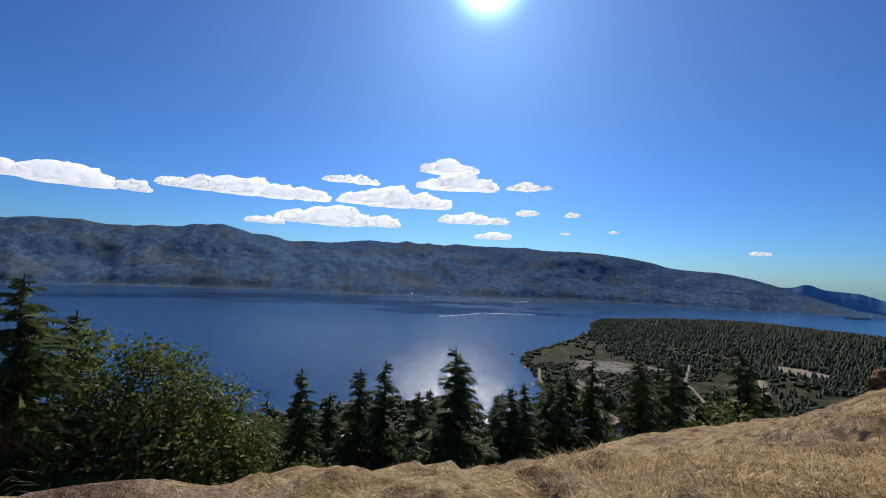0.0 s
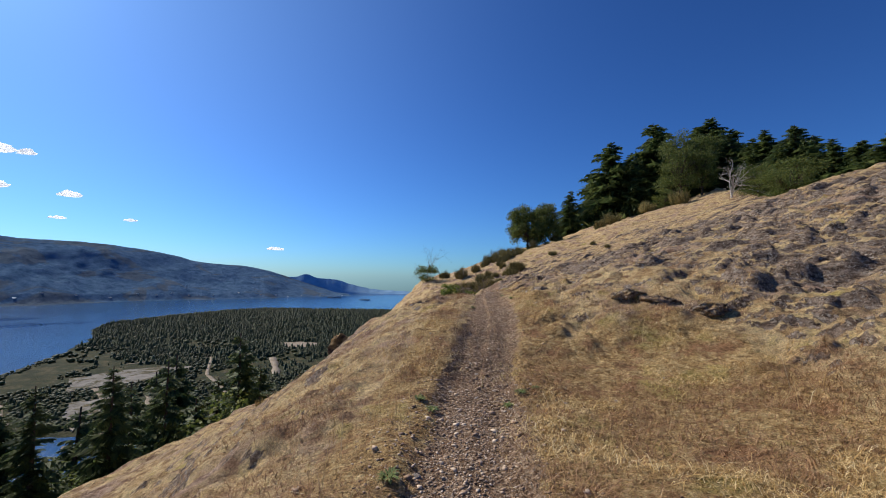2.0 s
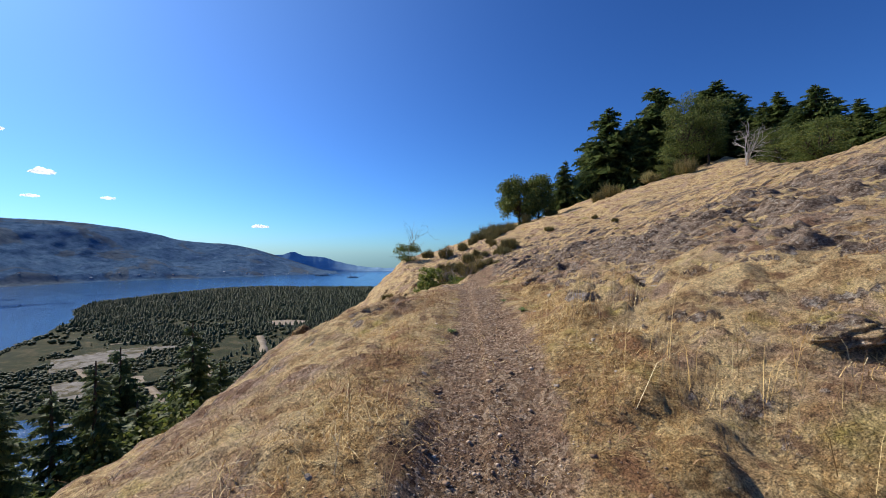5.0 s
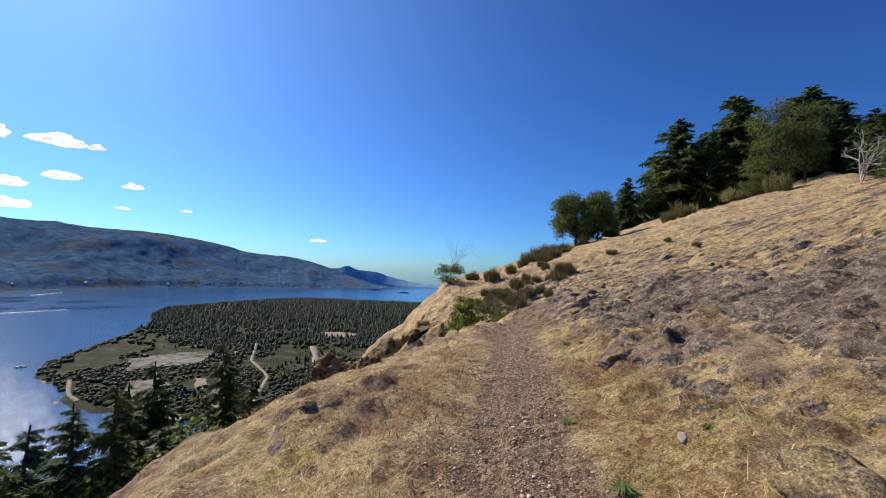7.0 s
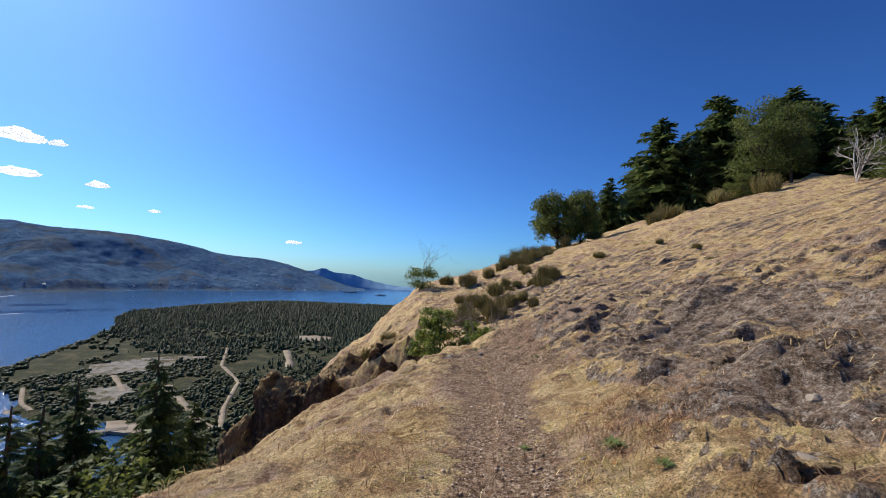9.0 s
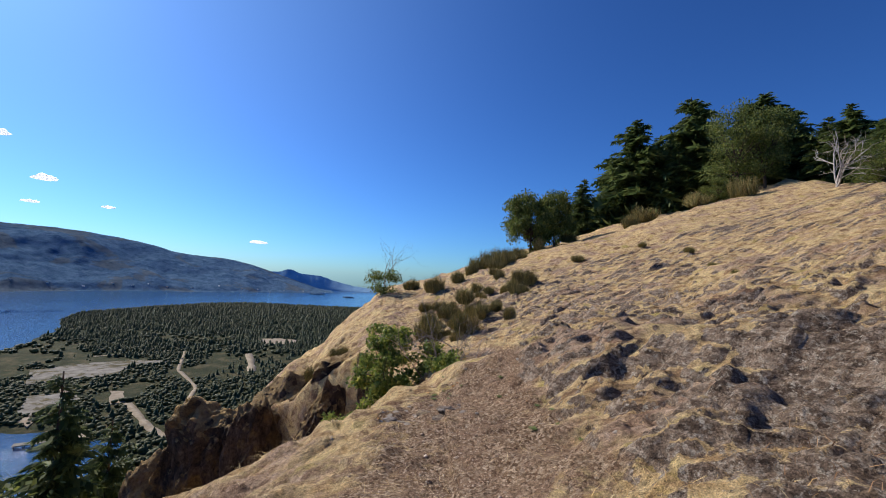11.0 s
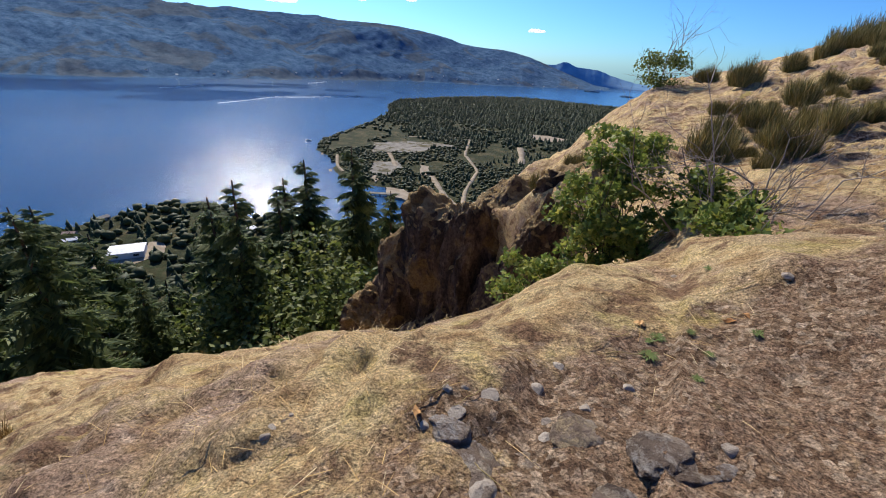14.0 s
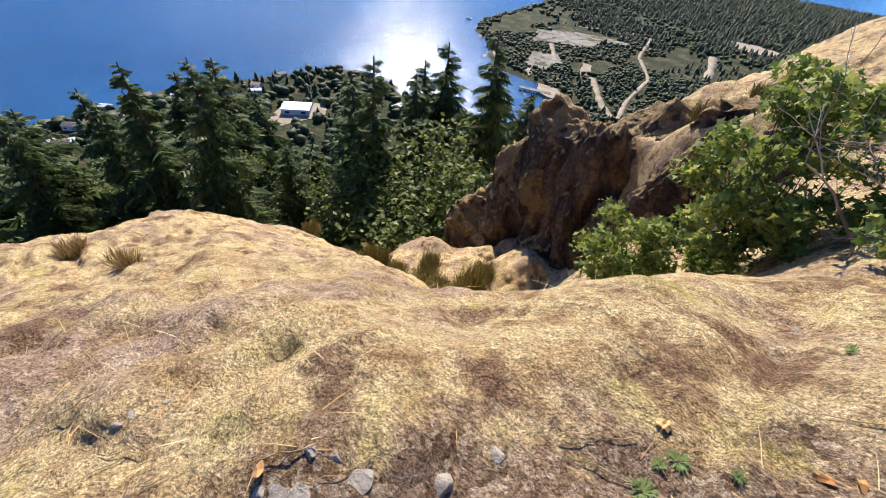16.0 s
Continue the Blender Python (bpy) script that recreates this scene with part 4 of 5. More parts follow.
dry = mesh_from("dead_shrub", *bare_shrub(np.random.default_rng(3), 3.3, 11, 4, 0.022), M_twig)
dry.matrix_basis = Matrix.Translation((6.5, 25.2, -0.9))
tagged(dry, "leafless grey shrub with fine tangled branches", "shrub")
tw = new("ridge_bush")
w_, c_ = broadleaf(r, 2.0, 1.15, 22, 2200, 0.13, 0.05, False, 0.04, 4)
mesh_from("crown", *c_, M_leaf, parent=tw)
mesh_from("bare_top", *bare_shrub(np.random.default_rng(6), 4.8, 4, 4, 0.03), M_twig, parent=tw, label="bare grey twigs")
tw.matrix_basis = Matrix.Translation((5.4, 44, float(hill(5.4, 44)) - 0.1))
tagged(tw, "green bush with bare twigs standing above it", "bush")

brooms = []
for k in range(4):
    b = mesh_from("broom_shrub", *broom(rng, 1.05, 1.0, 1800, 6), M_scrub)
    brooms.append(tagged(b, "olive-brown broom shrub on the rocky slope", "shrub", "broom shrubs"))
spots = [(7.2, 33, 0.9), (8.3, 34.5, 1.0), (9.2, 31.5, 0.8), (9.6, 36, 1.0), (10.6, 38, 0.9), (7.6, 37.5, 0.8), (8.6, 41, 1.1), (10.4, 43, 1.0), (12, 45.5, 1.2), (13.4, 47.5, 1.4), (15, 50, 1.5), (16.5, 51, 1.6), (18, 50.5, 1.6), (19.5, 50, 1.3),
         (11.8, 34, 0.8), (12.8, 36.5, 0.9), (8.0, 29.5, 0.9), (6.8, 30.5, 1.0), (7.6, 45.5, 0.9), (-3.6, 26.4, 1.0), (-2.4, 27.2, 1.1), (-4.8, 27, 1.0), (-1.4, 26.8, 1.0), (-6, 26.4, 0.8), (-5.2, 24.6, 0.6), (-0.6, 27.6, 1.0), (-2.8, 25.4, 0.8), (-1.7, 25.6, 0.8), (-0.2, 26.1, 0.9), (-7.2, 24.2, 0.6), (0.7, 27.0, 0.8), (-3.4, 28.6, 1.2), (-1.0, 28.8, 1.1), (2.3, 33.4, 0.7), (3.2, 34.6, 0.7),
         (28, 49, 1.6), (33, 46.5, 1.8), (36, 45, 1.6), (31, 51, 2.0), (24, 53, 1.5)]
c = np.random.default_rng(77)
spots += [(float(7.2 + 0.42 * (yy - 30) + off), float(yy), float(sz)) for yy, off, sz in zip(c.uniform(28.5, 50, 34), c.normal(0.8, 1.5, 34), c.uniform(0.35, 0.85, 34))]
spots += [(14.5, 24.5, 0.3), (16.5, 27.5, 0.35), (18.5, 31.0, 0.4), (20.5, 37.0, 0.5)]
for k, (x, y, s) in enumerate(spots):
    m = Matrix.Translation((x, y, float(ground_z(x, y)) - 0.02)) @ Matrix.Rotation(k * 2.1, 4, "Z")
    ob = brooms[k] if k < 4 else copy_thing(brooms[k % 4], m)
    ob.matrix_basis = m @ Matrix.Diagonal((s * float(c.uniform(0.5, 1.0)), s * float(c.uniform(0.5, 1.0)), s * float(c.uniform(0.65, 1.1)), 1))

# ---- the cliff of the outcrop ----
def crag(seed, at, size, turn, label):
    g = np.random.default_rng(seed)
    ob = part("rock_outcrop", stone_bmesh(g, 6, 1.0, 16, 0.17), M_cliff, None, smooth=True)
    ob.matrix_basis = Matrix.Translation(at) @ Matrix.Rotation(radians(turn), 4, "Z") @ Matrix.Diagonal((*size, 1))
    return tagged(ob, label, "rock")


crag_label = "craggy brown rock outcrop with moss on top"
for k, (at, size, turn) in enumerate((((-1.2, 34.0, -6.9), (3.0, 2.8, 4.2), 20), ((-3.0, 34.2, -9.6), (2.4, 2.6, 4.6), -10), ((0.7, 32.8, -6.6), (1.8, 1.8, 4.2), 40), ((3.0, 33.0, -4.4), (2.2, 2.0, 3.2), 5),
                                      ((5.0, 31.4, -3.1), (1.7, 1.5, 2.2), 60), ((-0.4, 32.2, -9.2), (1.5, 1.4, 2.6), 15), ((1.9, 31.2, -6.8), (1.2, 1.1, 2.4), 75), ((3.6, 30.8, -5.2), (1.1, 1.0, 1.8), 30), ((-4.4, 33.0, -11.5), (1.8, 1.9, 3.2), 50), ((4.3, 33.2, -2.8), (2.2, 2.0, 1.9), 25), ((1.3, 34.4, -4.0), (2.4, 2.0, 2.2), 65), ((6.1, 31.2, -2.3), (1.4, 1.4, 1.7), 10), ((3.3, 31.5, -4.4), (1.6, 1.2, 2.6), 35))):
    crag(k + 1, at, size, turn, crag_label)

# ---- the low land: woods, yards, roads, houses ----
LOTS = [[(-560, 859), (-504, 929), (-424, 966), (-368, 949), (-427, 905), (-414, 832), (-467, 808), (-500, 765)], [(-458, 702), (-438, 722), (-406, 719), (-368, 641), (-390, 623), (-412, 626)], [(-419, 741), (-381, 691), (-378, 658), (-424, 727)]]
YARDS = [[(-402, 629), (-380, 607), (-370, 583), (-394, 602)], [(-368, 737), (-349, 734), (-319, 678), (-333, 669)], [(-345, 573), (-314, 580), (-288, 559), (-284, 534), (-322, 539)], [(-457, 230), (-431, 263), (-403, 248), (-403, 195), (-413, 179), (-425, 188)]]
ROADS = [([(-313, 675), (-274, 623), (-243, 582), (-211, 552)], 9), ([(-202, 554), (-228, 629), (-249, 723), (-263, 772), (-317, 859), (-337, 893), (-393, 1059), (-409, 1029)], 6), ([(-253, 1048), (-227, 967), (-203, 879)], 14), ([(-534, 984), (-498, 1016), (-460, 1049), (-402, 1080)], 5), ([(-497, 820), (-449, 759), (-400, 697)], 8), ([(-587, 707), (-527, 654), (-466, 588)], 5), ([(-550, 711), (-495, 642), (-459, 611)], 5)]
FIELD = [(-286, 1264), (-231, 1284), (-147, 1248), (-187, 1189), (-249, 1189)]
HOUSES = [(-504, 72), (-451, 63), (-543, 69), (-518, 93), (-540, 108), (-530, 137), (-506, 185), (-514, 221), (-501, 213), (-543, 267), (-462, 4), (-470, 11), (-455, 14), (-458, 20), (-461, 24), (-478, 5), (-536, 51), (-519, 60), (-493, 34), (-493, 50), (-377, 331)]


def plate(name, outline, mat, lift, label, category):
    """A flat irregular patch that lies on the low land."""
    pts = []
    for (ax, ay), (bx, by) in zip(outline, outline[1:] + outline[:1]):
        for s in (0, 0.25, 0.5, 0.75):
            pts.append((ax + (bx - ax) * s, ay + (by - ay) * s))
    pts = np.array(pts, float)
    pts += 2.5 * np.stack([vnoise(pts[:, 0] * 0.11, pts[:, 1] * 0.11, 51), vnoise(pts[:, 0] * 0.11, pts[:, 1] * 0.11, 52)], 1)
    top = float(land_z(pts[:, 0], pts[:, 1]).max()) + lift
    bm = bmesh.new()
    face = bm.faces.new([bm.verts.new((x, y, top)) for x, y in pts])
    out = bmesh.ops.extrude_face_region(bm, geom=[face])
    for v in out["geom"]:
        if isinstance(v, bmesh.types.BMVert):
            v.co.z -= 5
    bmesh.ops.recalc_face_normals(bm, faces=bm.faces)
    return tagged(part(name, bm, mat), label, category, kind="structure")


for q in LOTS:
    plate("pavement", q, M_lot, 0.25, "pale cracked concrete slab of a cleared mill site", "pavement")
for q in YARDS:
    plate("pavement", q, M_dirt, 0.3, "pale gravel yard among the trees", "yard")
plate("ground_field", FIELD, M_dirt, 0.2, "brown bare field between the woods", "field")


def road(points, width):
    xs, ys = np.array(points, float).T
    s = np.linspace(0, len(xs) - 1, 8 * len(xs))
    fx, fy = curve(list(zip(range(len(xs)), xs)))(s), curve(list(zip(range(len(ys)), ys)))(s)
    dx, dy = np.gradient(fx), np.gradient(fy)
    n = np.hypot(dx, dy)
    wv = width / 2 * (1 + 0.25 * vnoise(s * 3, s * 0, 5))
    a = np.stack([fx - dy / n * wv, fy + dx / n * wv], 1)
    b = np.stack([fx + dy / n * wv, fy - dx / n * wv], 1)
    z = np.maximum(land_z(a[:, 0], a[:, 1]), land_z(b[:, 0], b[:, 1])) + 0.5
    v = np.concatenate([np.column_stack([a, z]), np.column_stack([b, z]), np.column_stack([a, z - 4]), np.column_stack([b, z - 4])])
    m = len(s)
    k = np.arange(m - 1)
    f = np.concatenate([np.stack([k, k + m, k + m + 1, k + 1], 1), np.stack([k + 2 * m, k, k + 1, k + 2 * m + 1], 1), np.stack([k + m, k + 3 * m, k + 3 * m + 1, k + m + 1], 1)])
    tagged(mesh_from("road", v, f, M_dirt), "pale dirt road winding through scrub", "road", kind="structure")


for points, width in ROADS:
    road(points, width)


def lite_conifer(g):
    v, f = [], []
    for k, (z0, z1, r) in enumerate(((0.05, 0.5, 0.33), (0.28, 0.78, 0.26), (0.52, 1.0, 0.17))):
        b = len(v)
        for a in range(7):
            t = a * 2 * np.pi / 7 + k
            q = r * g.uniform(0.65, 1.3)
            v.append((np.cos(t) * q, np.sin(t) * q, z0 + g.uniform(-0.05, 0.05)))
        v.append((g.normal(0, 0.02), g.normal(0, 0.02), z1))
        f += [(b + a, b + (a + 1) % 7, b + 7) for a in range(7)]
    return np.array(v), np.array(f)


def lite_broadleaf(g):
    bm = bmesh.new()
    bmesh.ops.create_icosphere(bm, subdivisions=1, radius=0.55)
    v = np.array([tuple(p.co) for p in bm.verts])
    f = np.array([[p.index for p in q.verts] for q in bm.faces])
    bm.free()
    v = v * g.uniform(0.62, 1.3, (len(v), 1)) * np.array([1, 1, 0.8]) + np.array([0, 0, 0.42])
    return v, f


g = np.random.default_rng(21)
needle_kinds, leaf_kinds = [lite_conifer(g) for k in range(6)], [lite_broadleaf(g) for k in range(5)]


def stand(count, box, keep, low, high, sharp, height=land_z):
    x, y = g.uniform(box[0], box[1], count), g.uniform(box[2], box[3], count)
    z = height(x, y)
    ok = keep(x, y, inside(x, y, SHORE))
    for q in LOTS + YARDS + [FIELD, HALL_CLEAR]:
        ok &= inside(x, y, q) < 3
    for points, width in ROADS:
        for (ax, ay), (bx, by) in zip(points, points[1:]):
            dx, dy = bx - ax, by - ay
            s = np.clip(((x - ax) * dx + (y - ay) * dy) / (dx * dx + dy * dy), 0, 1)
            ok &= np.hypot(x - ax - s * dx, y - ay - s * dy) > width / 2 + 3
    for hx, hy in HOUSES:
        ok &= np.hypot(x - hx, y - hy) > 8
    x, y, z = x[ok], y[ok], z[ok]
    h = g.uniform(low, high, len(x))
    return np.stack([x, y, z - 0.4, h * (1.0 if sharp else 1.15), h], 1)


HALL_CLEAR = [(-452, 218), (-436, 254), (-400, 232), (-412, 200)]
patch = lambda x, y: fbm(x * 0.008, y * 0.008, 61, 4)
needles = [stand(14000, (-1030, 150, 980, 2400), lambda x, y, d: (d > 6) & ((patch(x, y) > -0.35) | (y > 1350)), 6, 16, True),
           stand(900, (-720, -150, 450, 1000), lambda x, y, d: (d > 4) & ((patch(x, y) > 0.25) | (x > -260)), 7, 13, True),
           stand(900, (-600, -60, -300, 460), lambda x, y, d: (d > 5) & (patch(x, y) > -0.1), 8, 15, True),
           stand(5200, (-400, -32, -200, 420), lambda x, y, d: (d > 0) & (x < -36 - 0.12 * np.abs(y - 20)) & (hill(x, y) > -196), 10, 17, True, hill)]
leaves_ = [stand(8000, (-760, -120, 450, 1100), lambda x, y, d: (d > 3) & ((patch(x, y) > -0.12) | (d < 26)), 2.5, 7.5, False),
           stand(1200, (-900, 100, 1000, 1600), lambda x, y, d: (d > 3) & (patch(x, y) < 0.1), 6, 10, False),
           stand(1500, (-600, -200, -300, 460), lambda x, y, d: d > 4, 6, 12, False),
           stand(700, (-300, -34, -150, 420), lambda x, y, d: (d > 0) & (x < -38) & (hill(x, y) > -196), 7, 12, False, hill)]
tagged(mesh_from("conifer_woods", *strewn(needle_kinds, np.concatenate(needles), g, 0.02), M_woods), "dense dark conifer woods on the low land", "woods", kind="stuff")
tagged(mesh_from("leafy_woods", *strewn(leaf_kinds, np.concatenate(leaves_), g), M_woods_leaf), "patchy leafy scrub and trees by the shore", "woods", kind="stuff")


def house(wide, deep, tall, roof_mat, wall_mat, label, name="house", pitch=0.45):
    thing = new(name)
    bm = bmesh.new()
    bmesh.ops.create_cube(bm, size=1, matrix=Matrix.Translation((0, 0, tall / 2 - 1)) @ Matrix.Diagonal((wide, deep, tall + 2, 1)))
    part("wall", bm, wall_mat, thing)
    bm = bmesh.new()
    x, y, r = wide / 2 + 0.5, deep / 2 + 0.5, deep / 2 * pitch
    lowv = [bm.verts.new(p) for p in ((-x, -y, tall - 0.15), (x, -y, tall - 0.15), (x, y, tall - 0.15), (-x, y, tall - 0.15))]
    rim = [bm.verts.new(p) for p in ((-x, -y, tall + 0.1), (x, -y, tall + 0.1), (x, y, tall + 0.1), (-x, y, tall + 0.1))]
    top = [bm.verts.new(p) for p in ((-x, 0, tall + r), (x, 0, tall + r))]
    bm.faces.new(lowv[::-1])
    for k in range(4):
        bm.faces.new((lowv[k], lowv[(k + 1) % 4], rim[(k + 1) % 4], rim[k]))
    bm.faces.new((rim[0], rim[1], top[1], top[0]))
    bm.faces.new((rim[2], rim[3], top[0], top[1]))
    bm.faces.new((rim[1], rim[2], top[1]))
    bm.faces.new((rim[3], rim[0], top[0]))
    part("roof", bm, roof_mat, thing)
    for sx in (-0.28, 0.28):
        for sy in (-1, 1):
            bm = bmesh.new()
            bmesh.ops.create_cube(bm, size=1, matrix=Matrix.Translation((sx * wide, sy * (deep / 2 + 0.02), tall * 0.55)) @ Matrix.Diagonal((wide * 0.16, 0.12, tall * 0.3, 1)))
            part("window", bm, M_pane, thing)
    return tagged(thing, label, "house" if name == "house" else "warehouse", "houses by the shore" if name == "house" else "")


kinds = [house(13, 9, 4.5, M_roof_dark, M_wall_pale, "small pale house with a dark roof by the lake"),
         house(11, 9, 5.5, M_roof_red, M_wall_pale, "small house with a reddish roof by the lake"),
         house(14, 8, 4.0, M_roof_pale, M_wall_pale, "low house with a white metal roof by the lake")]
for k, (x, y) in enumerate(HOUSES):
    m = Matrix.Translation((x, y, float(land_z(np.array([x]), np.array([y]))[0]))) @ Matrix.Rotation(1.2 + 0.5 * math.sin(k * 5.1), 4, "Z")
    if k < 3:
        kinds[k].matrix_basis = m
    else:
        copy_thing(kinds[k % 3], m)
for k in range(26):
    a = -58 + 2.1 * k + 0.7 * math.sin(k * 7.3)
    d = float(shore_r(a)) + 95 + 30 * math.sin(k * 3.7)
    near = int(np.argmin(np.abs(az - a)))
    row = int(np.argmin(np.abs(R[:, near] - d)))
    m = Matrix.Translation((R[row, near] * math.sin(radians(a)), R[row, near] * math.cos(radians(a)), float(MZ[row, near]) + 0.3)) @ Matrix.Rotation(k * 1.3, 4, "Z")
    copy_thing(kinds[(k * 2) % 3], m)
hall = house(30, 22, 7, M_roof_pale, M_wall_pale, "large low warehouse with a bright white metal roof", "warehouse", 0.12)
hall.matrix_basis = Matrix.Translation((-427, 227, -197.2)) @ Matrix.Rotation(0.9, 4, "Z")

# the pier in the bay, boats and their wakes, islets
pier = new("pier")
bm = bmesh.new()
bmesh.ops.create_cube(bm, size=1, matrix=Matrix.Diagonal((46, 9, 0.9, 1)))
part("deck", bm, M_lot, pier)
for k in range(-3, 4):
    for sy in (-3.6, 3.6):
        bm = bmesh.new()
        bmesh.ops.create_cone(bm, cap_ends=True, segments=8, radius1=0.5, radius2=0.45, depth=8, matrix=Matrix.Translation((k * 7, sy, -4)))
        part("pile", bm, M_bark, pier)
pier.matrix_basis = Matrix.Translation((-327, 541, -196.6)) @ Matrix.Rotation(0.4, 4, "Z")
tagged(pier, "grey concrete pier on piles in the bay", "pier")


def boat(x, y, turn, size, name="motor_boat", label="small white motor boat on the lake"):
    thing = new(name)
    bm = bmesh.new()
    prof = [(-0.5, 0.16), (-0.1, 0.19), (0.25, 0.14), (0.5, 0.0)]
    rings = []
    for px, pw in prof:
        rings.append([bm.verts.new((px, s * max(pw, 0.005), z)) for s, z in ((-1, 0.14), (-0.55, -0.05), (0.55, -0.05), (1, 0.14))])
    for a, b in zip(rings, rings[1:]):
        for k in range(4):
            bm.faces.new((a[k], a[(k + 1) % 4], b[(k + 1) % 4], b[k]))
    bm.faces.new(rings[0][::-1])
    bm.faces.new(rings[-1])
    part("hull", bm, M_roof_pale, thing)
    bm = bmesh.new()
    bmesh.ops.create_cube(bm, size=1, matrix=Matrix.Translation((-0.08, 0, 0.21)) @ Matrix.Diagonal((0.32, 0.22, 0.16, 1)))
    bmesh.ops.bevel(bm, geom=bm.edges[:], offset=0.03, segments=2, affect="EDGES")
    part("cabin", bm, M_wall_pale, thing)
    thing.matrix_basis = Matrix.Translation((x, y, LAKE + 0.1)) @ Matrix.Rotation(turn, 4, "Z") @ Matrix.Diagonal((size, size, size, 1))
    return tagged(thing, label, "boat", "boats on the lake")


def wake(ax, ay, bx, by, width):
    """A strip of churned water behind a boat at the end b."""
    s = np.linspace(0, 1, 40)
    dx, dy = bx - ax, by - ay
    n = math.hypot(dx, dy)
    wv = width * (0.12 + 0.6 * (1 - s)) * (0.7 + 0.5 * fbm(s * 14, s * 0, 71, 3))
    wv = np.clip(wv, 0.3, None) * np.sin(np.pi * np.clip(s * 0.98 + 0.02, 0, 1)) ** 0.4
    c = np.stack([ax + dx * s + 6 * np.sin(s * 5), ay + dy * s], 1)
    off = np.stack([-dy / n * wv, dx / n * wv], 1)
    v = np.concatenate([np.column_stack([c - off, 0 * s + LAKE + 0.15]), np.column_stack([c, 0 * s + LAKE + 0.9]), np.column_stack([c + off, 0 * s + LAKE + 0.15])])
    k = np.arange(39)
    f = np.concatenate([np.stack([k, k + 40, k + 41, k + 1], 1), np.stack([k + 40, k + 80, k + 81, k + 41], 1)])
    tagged(mesh_from("water_wake", v, f, M_foam), "white foaming wake behind a boat", "wake", kind="structure")


for ax, ay, bx, by in ((-1936, 1251, -1928, 1457), (-1373, 1091, -1409, 1403), (-1409, 1403, -1230, 1729), (-1864, 2109, -1885, 2305)):
    wake(ax, ay, bx, by, 9)
    boat(bx, by, math.atan2(by - ay, bx - ax), 11)
boat(-693, 787, 0.6, 14, "tug_boat", "small dark working boat off the point")
for k, (x, y, s) in enumerate(((-941, 3921, 70), (-417, 3803, 60), (-138, 3523, 45))):
    bm = bmesh.new()
    bmesh.ops.create_icosphere(bm, subdivisions=4, radius=1)
    for v in bm.verts:
        v.co *= 1 + 0.25 * noise.noise(v.co * 3 + Vector((k * 9, 0, 0)))
        v.co.z += 0.3 * noise.noise(v.co * 9)
    # shares the mountains' colours, painted haze blue included
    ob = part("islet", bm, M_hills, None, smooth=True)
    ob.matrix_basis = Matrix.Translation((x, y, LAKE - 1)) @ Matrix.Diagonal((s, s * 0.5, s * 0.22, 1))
    tagged(ob, "small dark wooded islet in the far lake", "island", "islets")

# ---- clouds ----
def cloud(az, el, wide, high, seed):
    """A flat-bottomed heap of vapour, far off."""
    c = np.random.default_rng(seed)
    d = 3300.0
    sx, sz = d * math.tan(radians(wide / 2)), d * math.tan(radians(high / 2))
    bm = bmesh.new()
    for k in range(int(8 + wide * 1.6)):
        t = c.uniform(-1, 1)
        r = sz * c.uniform(0.45, 1.0) * (1.05 - 0.6 * abs(t))
        bmesh.ops.create_icosphere(bm, subdivisions=3, radius=1, matrix=Matrix.Translation((t * sx, c.uniform(-0.7, 0.7) * sz, c.uniform(-0.25, 0.35) * sz * (1 - abs(t)))) @ Matrix.Diagonal((r * c.uniform(1.4, 2.6), r * 1.2, r * 1.35, 1)))
    for v in bm.verts:
        p = v.co / sz
        v.co += Vector((1.2, 1, 0.8)) * sz * 0.42 * noise.fractal(p * 1.7 + Vector((seed, 0, 0)), 0.8, 2.1, 5) + Vector((1, 1, 0.7)) * sz * 0.16 * noise.fractal(p * 6.0 + Vector((0, seed, 0)), 0.7, 2.1, 3)
        if v.co.z < -0.3 * sz:
            v.co.z = -0.3 * sz + (v.co.z + 0.3 * sz) * 0.25
    ob = part("backdrop_cloud", bm, M_cloud, None, smooth=True)
    a = radians(az)
    ob.matrix_basis = Matrix.Translation((d * math.sin(a), d * math.cos(a), d * math.tan(radians(el)))) @ Matrix.Rotation(-a, 4, "Z")
    tagged(ob, "white fair-weather cloud low over the mountains", "cloud", kind="structure")


for k, (az_, el_, w_, h_) in enumerate(((-51.7, 13.4, 6.5, 1.6), (-50.2, 11.4, 10, 1.9), (-40.2, 11.3, 5, 0.9), (-58, 8.8, 12.5, 2.2), (-76, 8.6, 19, 1.7), (-94.5, 7.4, 13, 1.6), (-65.5, 5.8, 13, 2.0), (-47.5, 6.7, 8.5, 1.2),
                                     (-40, 7.9, 2.2, 0.8), (-34.2, 7.7, 1.4, 0.5), (-75.4, 5.0, 5, 0.8), (-13.8, 3.2, 1.8, 0.4), (-44, 4.6, 5, 0.8), (-35, 5.3, 1.0, 0.3), (-29, 5.6, 0.8, 0.3), (-64, 11.2, 7, 1.0), (-104, 7.5, 9, 1.2))):
    cloud(az_, el_, w_ * 1.12, h_ * 1.35, 100 + k)

